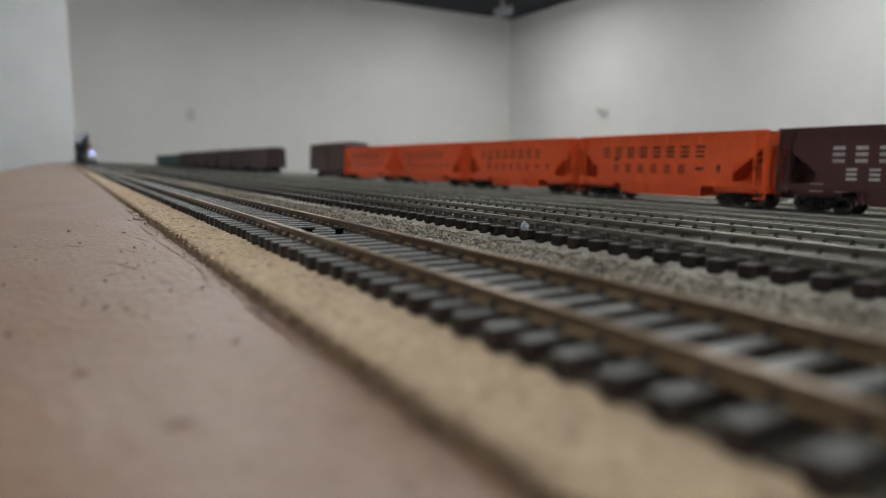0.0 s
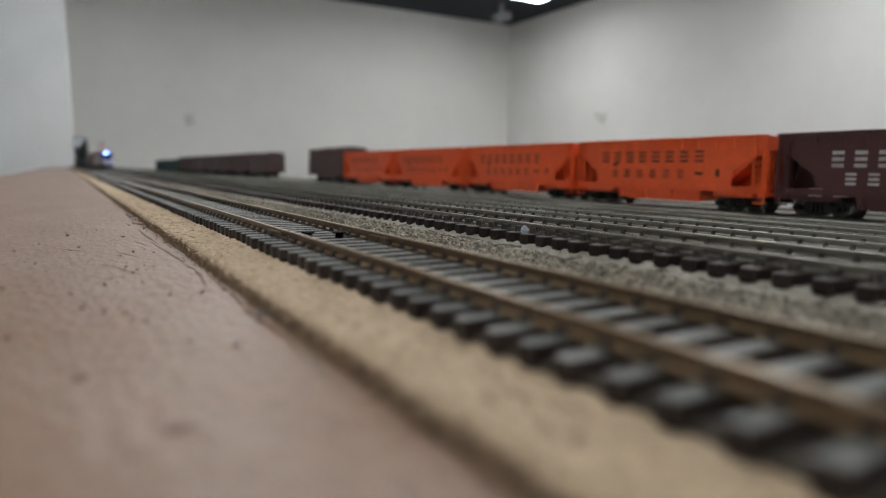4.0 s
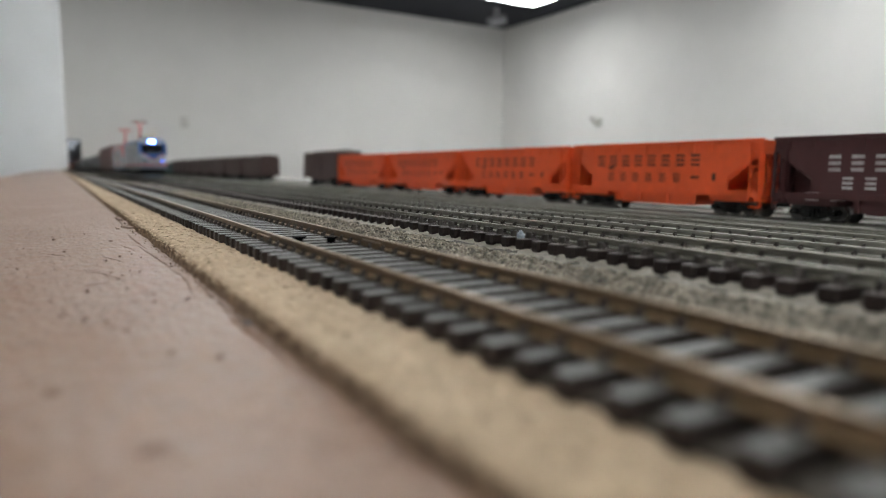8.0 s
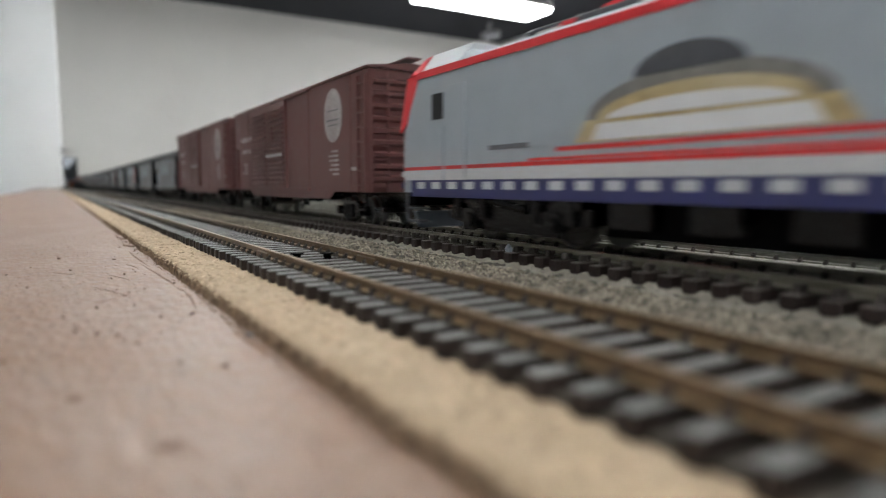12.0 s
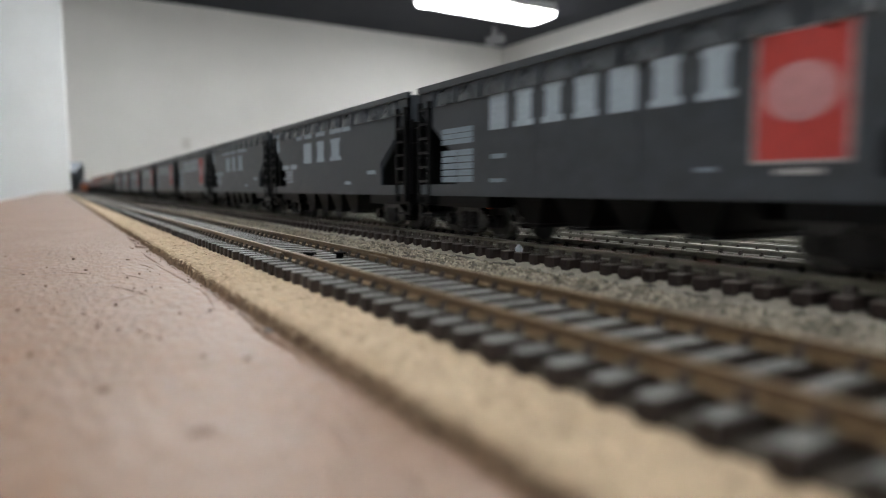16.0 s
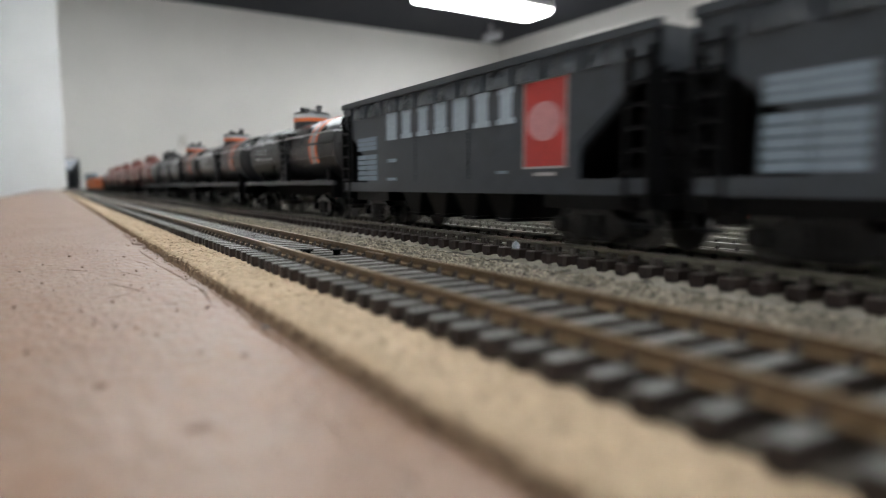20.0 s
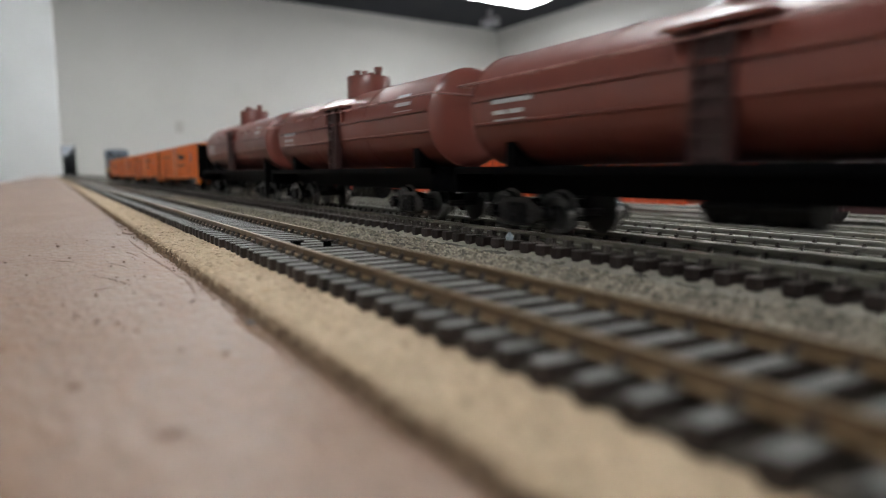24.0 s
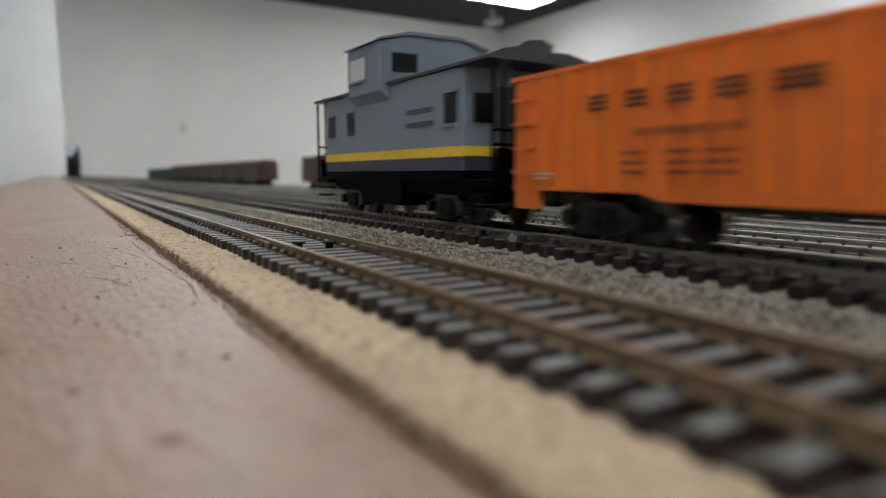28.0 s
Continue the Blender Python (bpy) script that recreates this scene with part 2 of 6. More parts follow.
M = {
    "pink": mat("pink_board", (0.252, 0.152, 0.099), 0.38, vary=0.16, scale=420, bump=0.6, bscale=520, second=(0.305, 0.212, 0.164), mix=0.85, stretch=(1.0, 0.45, 1.0), fleck=(0.19, 0.118, 0.082), fscale=560, fcut=0.635),
    "chip": mat("paint_chip", (0.11, 0.07, 0.055), 0.8, scale=800),
    "flake": mat("pale_flake", (0.33, 0.235, 0.195), 0.6, scale=800),
    "chip_blue": mat("blue_chip", (0.19, 0.205, 0.215), 0.6, scale=800),
    "crystal": mat("pale_crystal", (0.36, 0.41, 0.47), 0.3, vary=0.2, scale=900),
    "curl": mat("paint_curl", (0.40, 0.30, 0.25), 0.6, vary=0.25, scale=900),
    "stain": mat("stain", (0.20, 0.125, 0.092), 0.7, scale=600),
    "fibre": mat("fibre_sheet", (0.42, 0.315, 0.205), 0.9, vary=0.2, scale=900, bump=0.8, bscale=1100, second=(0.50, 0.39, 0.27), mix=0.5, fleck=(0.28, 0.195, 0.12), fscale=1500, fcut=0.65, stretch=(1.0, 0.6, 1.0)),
    "fibre_pale": mat("fibre_sliver", (0.50, 0.39, 0.27), 0.9, vary=0.2, scale=900, rand=0.4),
    "dust": mat("ballast_dust", (0.31, 0.285, 0.235), 0.95, vary=0.35, scale=1400, bump=1.0, bscale=1400, second=(0.20, 0.18, 0.145), mix=0.8),
    # torn brown fibre edge, darker than the top: shade put into its colour
    "fibre_side_shaded": mat("fibre_side_shaded", (0.18, 0.120, 0.075), 0.95, vary=0.35, scale=1500, bump=1.0, bscale=1200, rand=0.5),
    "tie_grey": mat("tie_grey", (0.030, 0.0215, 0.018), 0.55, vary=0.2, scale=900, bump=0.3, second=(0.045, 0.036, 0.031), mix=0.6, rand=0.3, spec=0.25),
    # tie tops: dust, paled further for the light that upward faces catch
    "tie_grey_top": mat("tie_lit_dust_grey", (0.152, 0.153, 0.142), 0.42, vary=0.4, scale=900, bump=0.8, second=(0.07, 0.066, 0.058), mix=0.7, rand=0.25),
    "tie_brown_top": mat("tie_lit_dust_brown", (0.085, 0.072, 0.064), 0.5, vary=0.25, scale=900, bump=0.3, second=(0.09, 0.08, 0.07), mix=0.6, rand=0.25),
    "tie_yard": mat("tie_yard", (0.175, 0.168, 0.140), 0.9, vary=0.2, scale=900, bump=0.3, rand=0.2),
    # yard ties: tops paled the same way
    "tie_yard_top": mat("tie_lit_dust_yard", (0.225, 0.218, 0.185), 0.9, vary=0.25, scale=900, bump=0.3, rand=0.2),
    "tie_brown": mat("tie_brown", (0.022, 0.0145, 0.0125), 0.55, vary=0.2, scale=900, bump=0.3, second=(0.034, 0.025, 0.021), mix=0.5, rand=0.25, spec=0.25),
    "rail_rust": mat("rail_rust", (0.135, 0.086, 0.046), 0.42, vary=0.25, scale=700, second=(0.21, 0.14, 0.08), mix=0.4, metal=0.25),
    "rail_dull": mat("rail_dull", (0.20, 0.19, 0.155), 0.36, vary=0.2, scale=500, metal=0.55),
    "rail_bright": mat("rail_bright", (0.20, 0.195, 0.165), 0.5, vary=0.2, scale=400, metal=0.3),
    "rail_yard": mat("rail_yard", (0.18, 0.175, 0.145), 0.75, vary=0.2, scale=400, metal=0.05, spec=0.2),
    "rail_yard_head": mat("rail_head_yard", (0.27, 0.265, 0.23), 0.5, vary=0.2, scale=400, metal=0.2),
    "rail_rust_head": mat("rail_head_brown", (0.36, 0.26, 0.15), 0.30, vary=0.2, scale=700, metal=0.6),
    "rail_dull_head": mat("rail_head_dull", (0.42, 0.41, 0.36), 0.28, vary=0.15, scale=500, metal=0.8),
    "rail_bright_head": mat("rail_head_bright", (0.40, 0.395, 0.36), 0.34, vary=0.15, scale=400, metal=0.7),
    "spike": mat("spike", (0.045, 0.036, 0.030), 0.5, vary=0.3, scale=900),
    "ballast": mat("ballast", (0.060, 0.052, 0.040), 0.95, vary=0.4, scale=900, bump=1.0, bscale=900, second=(0.14, 0.125, 0.10), mix=0.6),
    "stone": mat("ballast_stone", (0.255, 0.225, 0.175), 0.9, vary=0.3, scale=1500, bump=0.4, rand=0.7),
    "yard": mat("yard_ground", (0.235, 0.230, 0.190), 0.95, vary=0.3, scale=500, bump=0.8, bscale=700, second=(0.315, 0.31, 0.265), mix=0.7),
    "yard_pale": mat("yard_ground_pale", (0.30, 0.295, 0.26), 0.95, vary=0.25, scale=500, bump=0.8, bscale=700, second=(0.37, 0.365, 0.325), mix=0.7),
    "print_dark_brown": mat("print_dark_brown", (0.085, 0.030, 0.012), 0.6, vary=0.2, scale=500),
    "wall": mat("wall_paint", (0.715, 0.70, 0.67), 0.75, vary=0.03, scale=3.0, bump=0.1, bscale=60, second=(0.67, 0.655, 0.625), mix=0.4),
    "pillar": mat("pillar_paint", (0.80, 0.82, 0.82), 0.6, vary=0.03, scale=4.0),
    "ceiling": mat("ceiling_black", (0.012, 0.014, 0.022), 0.85, vary=0.2, scale=6.0),
    "carpet": mat("carpet", (0.25, 0.245, 0.24), 0.95, vary=0.2, scale=80),
    "tube": mat("tube_glow", (0.95, 0.98, 1.0), 0.4, emit=14.0, vary=0.0),
    "fixture": mat("fixture_white", (0.8, 0.8, 0.8), 0.4, scale=10),
    "fixture_grey": mat("fixture_grey", (0.22, 0.22, 0.23), 0.5, scale=20),
    "wood": mat("fascia_wood", (0.28, 0.17, 0.09), 0.6, vary=0.2, scale=40),
    # dark strip colour: plastic web and the shade between ties
    "tie_gap": mat("tie_gap_shade", (0.060, 0.050, 0.038), 0.9, vary=0.4, scale=900, bump=0.8, second=(0.085, 0.070, 0.052), mix=0.5),
    "dark": mat("dark_inside", (0.42, 0.42, 0.43), 0.9, scale=30),
    "black": mat("black_plastic", (0.0022, 0.0023, 0.0027), 0.5, vary=0.25, scale=500, bump=0.1, spec=0.03),
    "truck": mat("truck_black", (0.0034, 0.0034, 0.0037), 0.24, vary=0.3, scale=700, bump=0.25, spec=0.28),
    "wheel": mat("wheel_steel", (0.07, 0.068, 0.066), 0.36, metal=0.8, vary=0.25, scale=500),
    "tread": mat("wheel_tread", (0.5, 0.5, 0.5), 0.25, metal=0.9, scale=500),
    "hopper": mat("hopper_black", (0.0340, 0.0405, 0.0490), 0.36, vary=0.2, scale=250, bump=0.08, second=(0.0400, 0.0470, 0.0560), mix=0.5, spec=0.45),
    # hopper black again but darker: shade at ends and chutes put into colour
    "hopper_shaded": mat("hopper_shaded", (0.0040, 0.0042, 0.0048), 0.36, vary=0.25, scale=400, bump=0.1, spec=0.12),
    # glossy, and paler than the body: light the bulges catch put in colour
    "bulge": mat("hopper_lit_gloss", (0.048, 0.055, 0.063), 0.28, vary=0.15, scale=250, coat=0.3),
    "pane_pale": mat("pale_pane", (0.55, 0.56, 0.58), 0.15, vary=0.05, scale=100),
    "white": mat("lettering_white", (0.50, 0.52, 0.54), 0.6, vary=0.1, scale=900),
    "print_small": mat("print_small", (0.20, 0.25, 0.30), 0.6, vary=0.2, scale=1200),
    "print_white": mat("print_white", (0.33, 0.39, 0.45), 0.6, vary=0.15, scale=900),
    "white_dim": mat("lettering_grey_white", (0.40, 0.39, 0.39), 0.6, vary=0.25, scale=700, second=(0.24, 0.2, 0.2), mix=0.7),
    "red_panel": mat("panel_red", (0.40, 0.04, 0.035), 0.5, vary=0.1, scale=500),
    "band_red": mat("emblem_red", (0.46, 0.22, 0.23), 0.5, vary=0.1, scale=500),
    "silver": mat("loco_silver", (0.330, 0.378, 0.420), 0.38, vary=0.05, scale=120, metal=0.15),
    "silver_hi": mat("loco_roof_white", (0.62, 0.64, 0.66), 0.35, vary=0.05, scale=150),
    "blue": mat("loco_blue", (0.022, 0.075, 0.23), 0.35, vary=0.1, scale=200),
    "navy": mat("loco_navy", (0.028, 0.032, 0.115), 0.4, vary=0.1, scale=200),
    "red": mat("loco_red", (0.62, 0.035, 0.045), 0.35, vary=0.08, scale=200),
    "stripe_red": mat("stripe_red", (0.58, 0.045, 0.045), 0.4, vary=0.08, scale=300),
    "print_faint": mat("print_faint", (0.165, 0.180, 0.200), 0.5, vary=0.15, scale=400, second=(0.22, 0.24, 0.26), mix=0.8),
    "print_blue_grey": mat("print_blue_grey", (0.10, 0.135, 0.22), 0.5, vary=0.15, scale=400),
    "dome_grey": mat("dome_grey", (0.17, 0.17, 0.16), 0.5, vary=0.25, scale=300, second=(0.25, 0.25, 0.23), mix=0.8),
    "skirt": mat("loco_skirt", (0.068, 0.074, 0.085), 0.5, vary=0.15, scale=300),
    "grey_print": mat("print_grey", (0.12, 0.125, 0.14), 0.6, vary=0.2, scale=500),
    "gold": mat("print_gold", (0.40, 0.31, 0.15), 0.5, vary=0.3, scale=400, second=(0.5, 0.44, 0.3), mix=0.8),
    "glass": mat("cab_glass", (0.012, 0.014, 0.018), 0.06, vary=0.1, scale=100, coat=1.0),
    "lamp": mat("headlight_glow", (0.10, 0.20, 1.0), 0.3, emit=60.0, vary=0.0),
    "lamp_low": mat("ditch_light_glow", (0.10, 0.2, 1.0), 0.3, emit=4.0, vary=0.0),
    "boxcar": mat("boxcar_brown", (0.120, 0.051, 0.048), 0.46, vary=0.12, scale=200, bump=0.06, second=(0.104, 0.044, 0.042), mix=0.5),
    "orange": mat("reefer_orange", (0.68, 0.152, 0.013), 0.45, vary=0.08, scale=200, second=(0.60, 0.128, 0.010), mix=0.6),
    "yard_orange": mat("hopper_orange", (0.68, 0.085, 0.018), 0.5, vary=0.08, scale=200, second=(0.58, 0.068, 0.014), mix=0.5),
    "pane_dark": mat("dark_pane", (0.004, 0.004, 0.005), 0.3, spec=0.25, scale=100),
    "print_yard": mat("print_yard", (0.085, 0.025, 0.013), 0.6, vary=0.2, scale=500),
    "print_black": mat("print_black", (0.03, 0.022, 0.02), 0.6, vary=0.2, scale=500),
    "print_brown": mat("print_brown", (0.20, 0.055, 0.015), 0.6, vary=0.2, scale=500),
    "maroon": mat("hopper_maroon", (0.060, 0.017, 0.018), 0.5, vary=0.12, scale=200),
    "tank_red": mat("tank_red", (0.172, 0.050, 0.037), 0.34, vary=0.04, scale=150, second=(0.160, 0.046, 0.034), mix=0.5, coat=0.22, spec=0.5),
    "handrail": mat("handrail_pale", (0.66, 0.68, 0.70), 0.35, vary=0.1, scale=300),
    "frame_grey": mat("frame_grey", (0.045, 0.047, 0.052), 0.32, vary=0.2, scale=500, spec=0.4),
    "tank_black": mat("tank_black", (0.0075, 0.0085, 0.0105), 0.30, vary=0.08, scale=150, spec=0.65),
    "ladder_grey": mat("ladder_grey", (0.016, 0.017, 0.019), 0.4, vary=0.15, scale=300),
    # red rail, paled: its white highlight put into the colour
    "handrail_red_glint": mat("handrail_red_glint", (0.36, 0.20, 0.18), 0.28, vary=0.1, scale=300),
    "ladder_red": mat("ladder_red", (0.034, 0.012, 0.011), 0.5, vary=0.1, scale=300),
    "band_orange": mat("band_orange", (0.72, 0.15, 0.04), 0.45, vary=0.08, scale=300),
    "caboose": mat("caboose_grey", (0.16, 0.195, 0.238), 0.5, vary=0.08, scale=200),
    "caboose_dark": mat("caboose_roof", (0.030, 0.034, 0.044), 0.34, vary=0.05, scale=200, coat=0.25),
    "navy_dark": mat("caboose_skirt", (0.035, 0.038, 0.056), 0.45, vary=0.1, scale=200),
    "yellow": mat("stripe_yellow", (0.72, 0.46, 0.02), 0.5, vary=0.06, scale=300),
    "teal": mat("car_teal", (0.03, 0.085, 0.085), 0.55, vary=0.15, scale=200),
    "yard_brown": mat("car_dark_brown", (0.07, 0.04, 0.036), 0.6, vary=0.2, scale=200),
    "plastic_grey": mat("grey_plastic", (0.60, 0.58, 0.54), 0.5, scale=30),
}

# ---- mesh helpers ----


class Shape:
    """Gathers simple solids into one mesh."""

    def __init__(self):
        self.v, self.f = [], []

    def poly(self, pts, faces):
        k = len(self.v)
        self.v += [tuple(p) for p in pts]
        self.f += [tuple(i + k for i in f) for f in faces]
        return self

    def box(self, x0, x1, y0, y1, z0, z1):
        p = [(x, y, z) for z in (z0, z1) for y in (y0, y1) for x in (x0, x1)]
        return self.poly(p, [(0, 2, 3, 1), (4, 5, 7, 6), (0, 1, 5, 4), (2, 6, 7, 3), (0, 4, 6, 2), (1, 3, 7, 5)])

    def prism(self, pts, a, b, axis="x"):
        """A polygon, drawn across the axis, pulled from a to b. x: pts are (y, z); y: (x, z); z: (x, y)."""
        n = len(pts)
        put = {"x": lambda p, q: (q, p[0], p[1]), "y": lambda p, q: (p[0], q, p[1]), "z": lambda p, q: (p[0], p[1], q)}[axis]
        v = [put(p, a) for p in pts] + [put(p, b) for p in pts]
        return self.poly(v, [tuple(range(n))[::-1], tuple(range(n, 2 * n))] + [(i, (i + 1) % n, n + (i + 1) % n, n + i) for i in range(n)])

    def tube(self, a, b, r, n=10, r2=None):
        a, b = Vector(a), Vector(b)
        q = (b - a).to_track_quat("Z", "Y")
        r2 = r if r2 is None else r2
        ring = [Vector((math.cos(2 * math.pi * i / n), math.sin(2 * math.pi * i / n), 0)) for i in range(n)]
        v = [a + q @ (p * r) for p in ring] + [b + q @ (p * r2) for p in ring]
        return self.poly(v, [tuple(range(n))[::-1], tuple(range(n, 2 * n))] + [(i, (i + 1) % n, n + (i + 1) % n, n + i) for i in range(n)])

    def loft(self, rings):
        """Closed rings of the same count, joined in turn and capped."""
        n = len(rings[0])
        v = [p for r in rings for p in r]
        f = [tuple(range(n))[::-1], tuple(range(n * (len(rings) - 1), n * len(rings)))]
        for k in range(len(rings) - 1):
            f += [(k * n + i, k * n + (i + 1) % n, (k + 1) * n + (i + 1) % n, (k + 1) * n + i) for i in range(n)]
        return self.poly(v, f)

    def mesh(self, name, material, bevel=0.0, smooth=False):
        me = bpy.data.meshes.new(name)
        me.from_pydata(self.v, [], self.f)
        bm = bmesh.new()
        bm.from_mesh(me)
        bmesh.ops.recalc_face_normals(bm, faces=bm.faces)
        if bevel:
            edges = [e for e in bm.edges if len(e.link_faces) == 2 and e.calc_face_angle(0) > 0.6]
            bmesh.ops.bevel(bm, geom=edges, offset=bevel, segments=2, affect="EDGES", profile=0.6, clamp_overlap=True)
        if smooth:
            for e in bm.edges:
                e.smooth = len(e.link_faces) == 2 and e.calc_face_angle(0) < 0.7
            for f in bm.faces:
                f.smooth = True
        bm.to_mesh(me)
        bm.free()
        me.materials.append(material)
        return me


def part(name, shape, material, parent=None, label="", bevel=0.0, smooth=False):
    ob = new(name, shape.mesh(name, M[material], bevel, smooth))
    if parent is not None:
        ob.parent = parent
    return tagged(ob, label)


def piece(name, me, parent, m):
    ob = new(name, me)
    ob.parent = parent
    ob.matrix_basis = m
    return ob


def thing(name, label, category, group="", kind=""):
    return tagged(new(name), label, category, group, kind)


# ---- room ----
X0, X1, Y0, Y1 = ROOM
WT = 0.12


def structure(name, shape, material, label, **k):
    return tagged(part(name, shape, material, **k), label, kind="structure")


structure("floor", Shape().box(X0 - WT, X1 + WT, Y0 - WT, 10.6, FLOOR - 0.1, FLOOR), "carpet", "pale grey floor of the room")
ceiling = structure("ceiling", Shape().box(X0 - WT, X1 + WT, Y0 - WT, 10.6, CEIL, CEIL + 0.1), "ceiling", "black painted ceiling")
structure("wall_east", Shape().box(X1, X1 + WT, Y0 - WT, Y1 + WT, FLOOR, CEIL), "wall", "off-white painted long wall beside the layout")
structure("wall_south", Shape().box(X0, X1, Y0 - WT, Y0, FLOOR, CEIL), "wall", "off-white painted end wall")
# unseen wall, set near the layout to bounce fill light
structure("wall_west", Shape().box(X0 - WT, X0, Y0 - WT, Y1 + WT, FLOOR, CEIL), "wall", "off-white painted long wall")
# far wall with the small opening that the line runs through
OX0, OX1, OZ0, OZ1 = 0.075, 0.195, -0.03, 0.265
north = Shape()
north.box(X0, OX0, Y1, Y1 + WT, FLOOR, CEIL).box(OX1, X1, Y1, Y1 + WT, FLOOR, CEIL)
north.box(OX0, OX1, Y1, Y1 + WT, OZ1, CEIL).box(OX0, OX1, Y1, Y1 + WT, FLOOR, OZ0)
structure("wall_north", north, "wall", "off-white painted end wall with a small track opening")
tunnel = Shape()
tunnel.box(OX0 - 0.02, OX0, Y1 + WT, 10.4, OZ0, OZ1).box(OX1, OX1 + 0.02, Y1 + WT, 10.4, OZ0, OZ1)
tunnel.box(OX0 - 0.02, OX1 + 0.02, Y1 + WT, 10.4, OZ0 - 0.02, OZ0)
tunnel.box(OX0 - 0.02, OX1 + 0.02, 10.4, 10.42, OZ0, OZ1)
structure("tunnel_lining", tunnel, "dark", "grey track passage, open above, behind the wall")
structure("pillar", Shape().box(-1.5, 0.073, 5.42, 6.49, FLOOR, CEIL), "pillar", "white painted pillar at the end of the layout", bevel=0.01)


def ceiling_light(x, y):
    t = thing("ceiling_light", "white fluorescent ceiling light with a glowing lens", "lamp", "ceiling lights")
    part("housing", Shape().prism([(-0.215, 0), (0.215, 0), (0.19, 0.085), (-0.19, 0.085)], -0.63, 0.63, "x"), "fixture", t, bevel=0.006)
    lens = Shape().prism([(-0.195, -0.022), (-0.165, -0.034), (0.165, -0.034), (0.195, -0.022), (0.2, -0.001), (-0.2, -0.001)], -0.62, 0.62, "x")
    part("lens", lens, "tube", t, "glowing white lens")
    t.matrix_basis = pose(x, y, CEIL - 0.0855)
    return t


# housing and lens for every light, the unseen added ones too
for fx, fy in FIXTURES:
    ceiling_light(fx, fy)

spot = thing("ceiling_speaker", "small grey fixture hung under the ceiling", "fixture")
part("bracket", Shape().box(-0.02, 0.02, -0.02, 0.02, 0.07, 0.16), "fixture_grey", spot)
part("body", Shape().tube((-0.09, 0, 0.0), (0.09, -0.03, 0.05), 0.05, 14), "fixture_grey", spot, smooth=True)
spot.matrix_basis = pose(4.02, 5.72, CEIL - 0.16)
for name, lab, x, y, z in (("wall_bracket", "small grey bracket on the wall", X1 - 0.03, 4.85, 0.53),):
    wb = thing(name, lab, "fixture")
    part("plate", Shape().box(0.0, 0.03, -0.03, 0.03, -0.045, 0.045), "plastic_grey", wb, bevel=0.004)
    part("arm", Shape().tube((0.0, 0.0, -0.03), (-0.06, 0.03, 0.05), 0.018, 8), "plastic_grey", wb)
    wb.matrix_basis = pose(x, y, z)
sw = thing("wall_box", "small grey electrical box on the end wall", "fixture")
part("box", Shape().box(-0.035, 0.035, -0.02, 0.0, -0.05, 0.05), "plastic_grey", sw, bevel=0.004)
sw.matrix_basis = pose(1.05, Y1, 0.45)

# ---- layout table ----
RAIL1, RAIL2 = 0.0079, 0.0088         # rail heads of the two near tracks
T1X, T2X = 0.0545, 0.1145             # their centre lines
END = 5.40
YARD = [(0.1745, 0.0062), (0.2345, 0.0028), (0.2985, 0.0), (0.3645, -0.0018), (0.4245, -0.0022)]   # the other tracks: centre, rail head


def board_z(x, y):
    return 0.00035 * noise.noise((x * 30, y * 9, 0.3)) + 0.0001 * noise.noise((x * 200, y * 60, 2.0))


def sheet(fn, xs, ys, name, material, label, skirt=None):
    """A ground sheet over the grid xs by ys; skirt: the height of its under side."""
    verts = [(x, y, fn(x, y)) for y in ys for x in xs]
    n, m = len(xs), len(ys)
    faces = [(j * n + i, j * n + i + 1, (j + 1) * n + i + 1, (j + 1) * n + i) for j in range(m - 1) for i in range(n - 1)]
    if skirt is not None:
        k = len(verts)
        rim = [i for i in range(n)] + [j * n + n - 1 for j in range(1, m)] + [(m - 1) * n + i for i in range(n - 2, -1, -1)] + [j * n for j in range(m - 2, 0, -1)]
        verts += [(verts[i][0], verts[i][1], skirt) for i in rim]
        r = len(rim)
        faces += [(rim[(i + 1) % r], rim[i], k + i, k + (i + 1) % r) for i in range(r)]
        faces.append(tuple(range(k, k + r))[::-1])
    me = bpy.data.meshes.new(name)
    me.from_pydata(verts, [], faces)
    me.materials.append(M[material])
    me.polygons.foreach_set("use_smooth", [True] * len(me.polygons))
    return tagged(new(name, me), label, kind="structure")


def steps(a, b, first, grow):
    out, s = [a], first
    while out[-1] < b:
        out.append(min(b, out[-1] + s))
        s *= grow
    return out


def edge_x(y):
    """The torn left edge of the fibre sheet."""
    return 0.0274 + 0.0003 * noise.noise((0.2, y * 17, 5)) + 0.0004 * noise.noise((0.7, y * 70, 9)) + 0.0004 * noise.noise((0.7, y * 260, 3)) * (1 if y < 0.5 else 0)


ys_near = [-0.4, -0.2, -0.1, -0.05] + steps(-0.02, END, 0.004, 1.02)
board = sheet(board_z, list(np.linspace(-0.10, 0.05, 60)), ys_near, "board", "pink", "dusty pink painted plywood board", skirt=-0.019)

# fibre sheet with a frayed edge
fs = Shape()
ys = [-0.4, -0.2, -0.1, -0.05] + list(np.arange(-0.03, 0.5, 0.0008)) + steps(0.5, END, 0.004, 1.03)


def fibre_top(x, y):
    return 0.0030 + 0.0002 * noise.noise((x * 90, y * 90, 1)) + (0.00022 * noise.noise((x * 800, y * 460, 4)) if y < 0.5 else 0)


rows = []
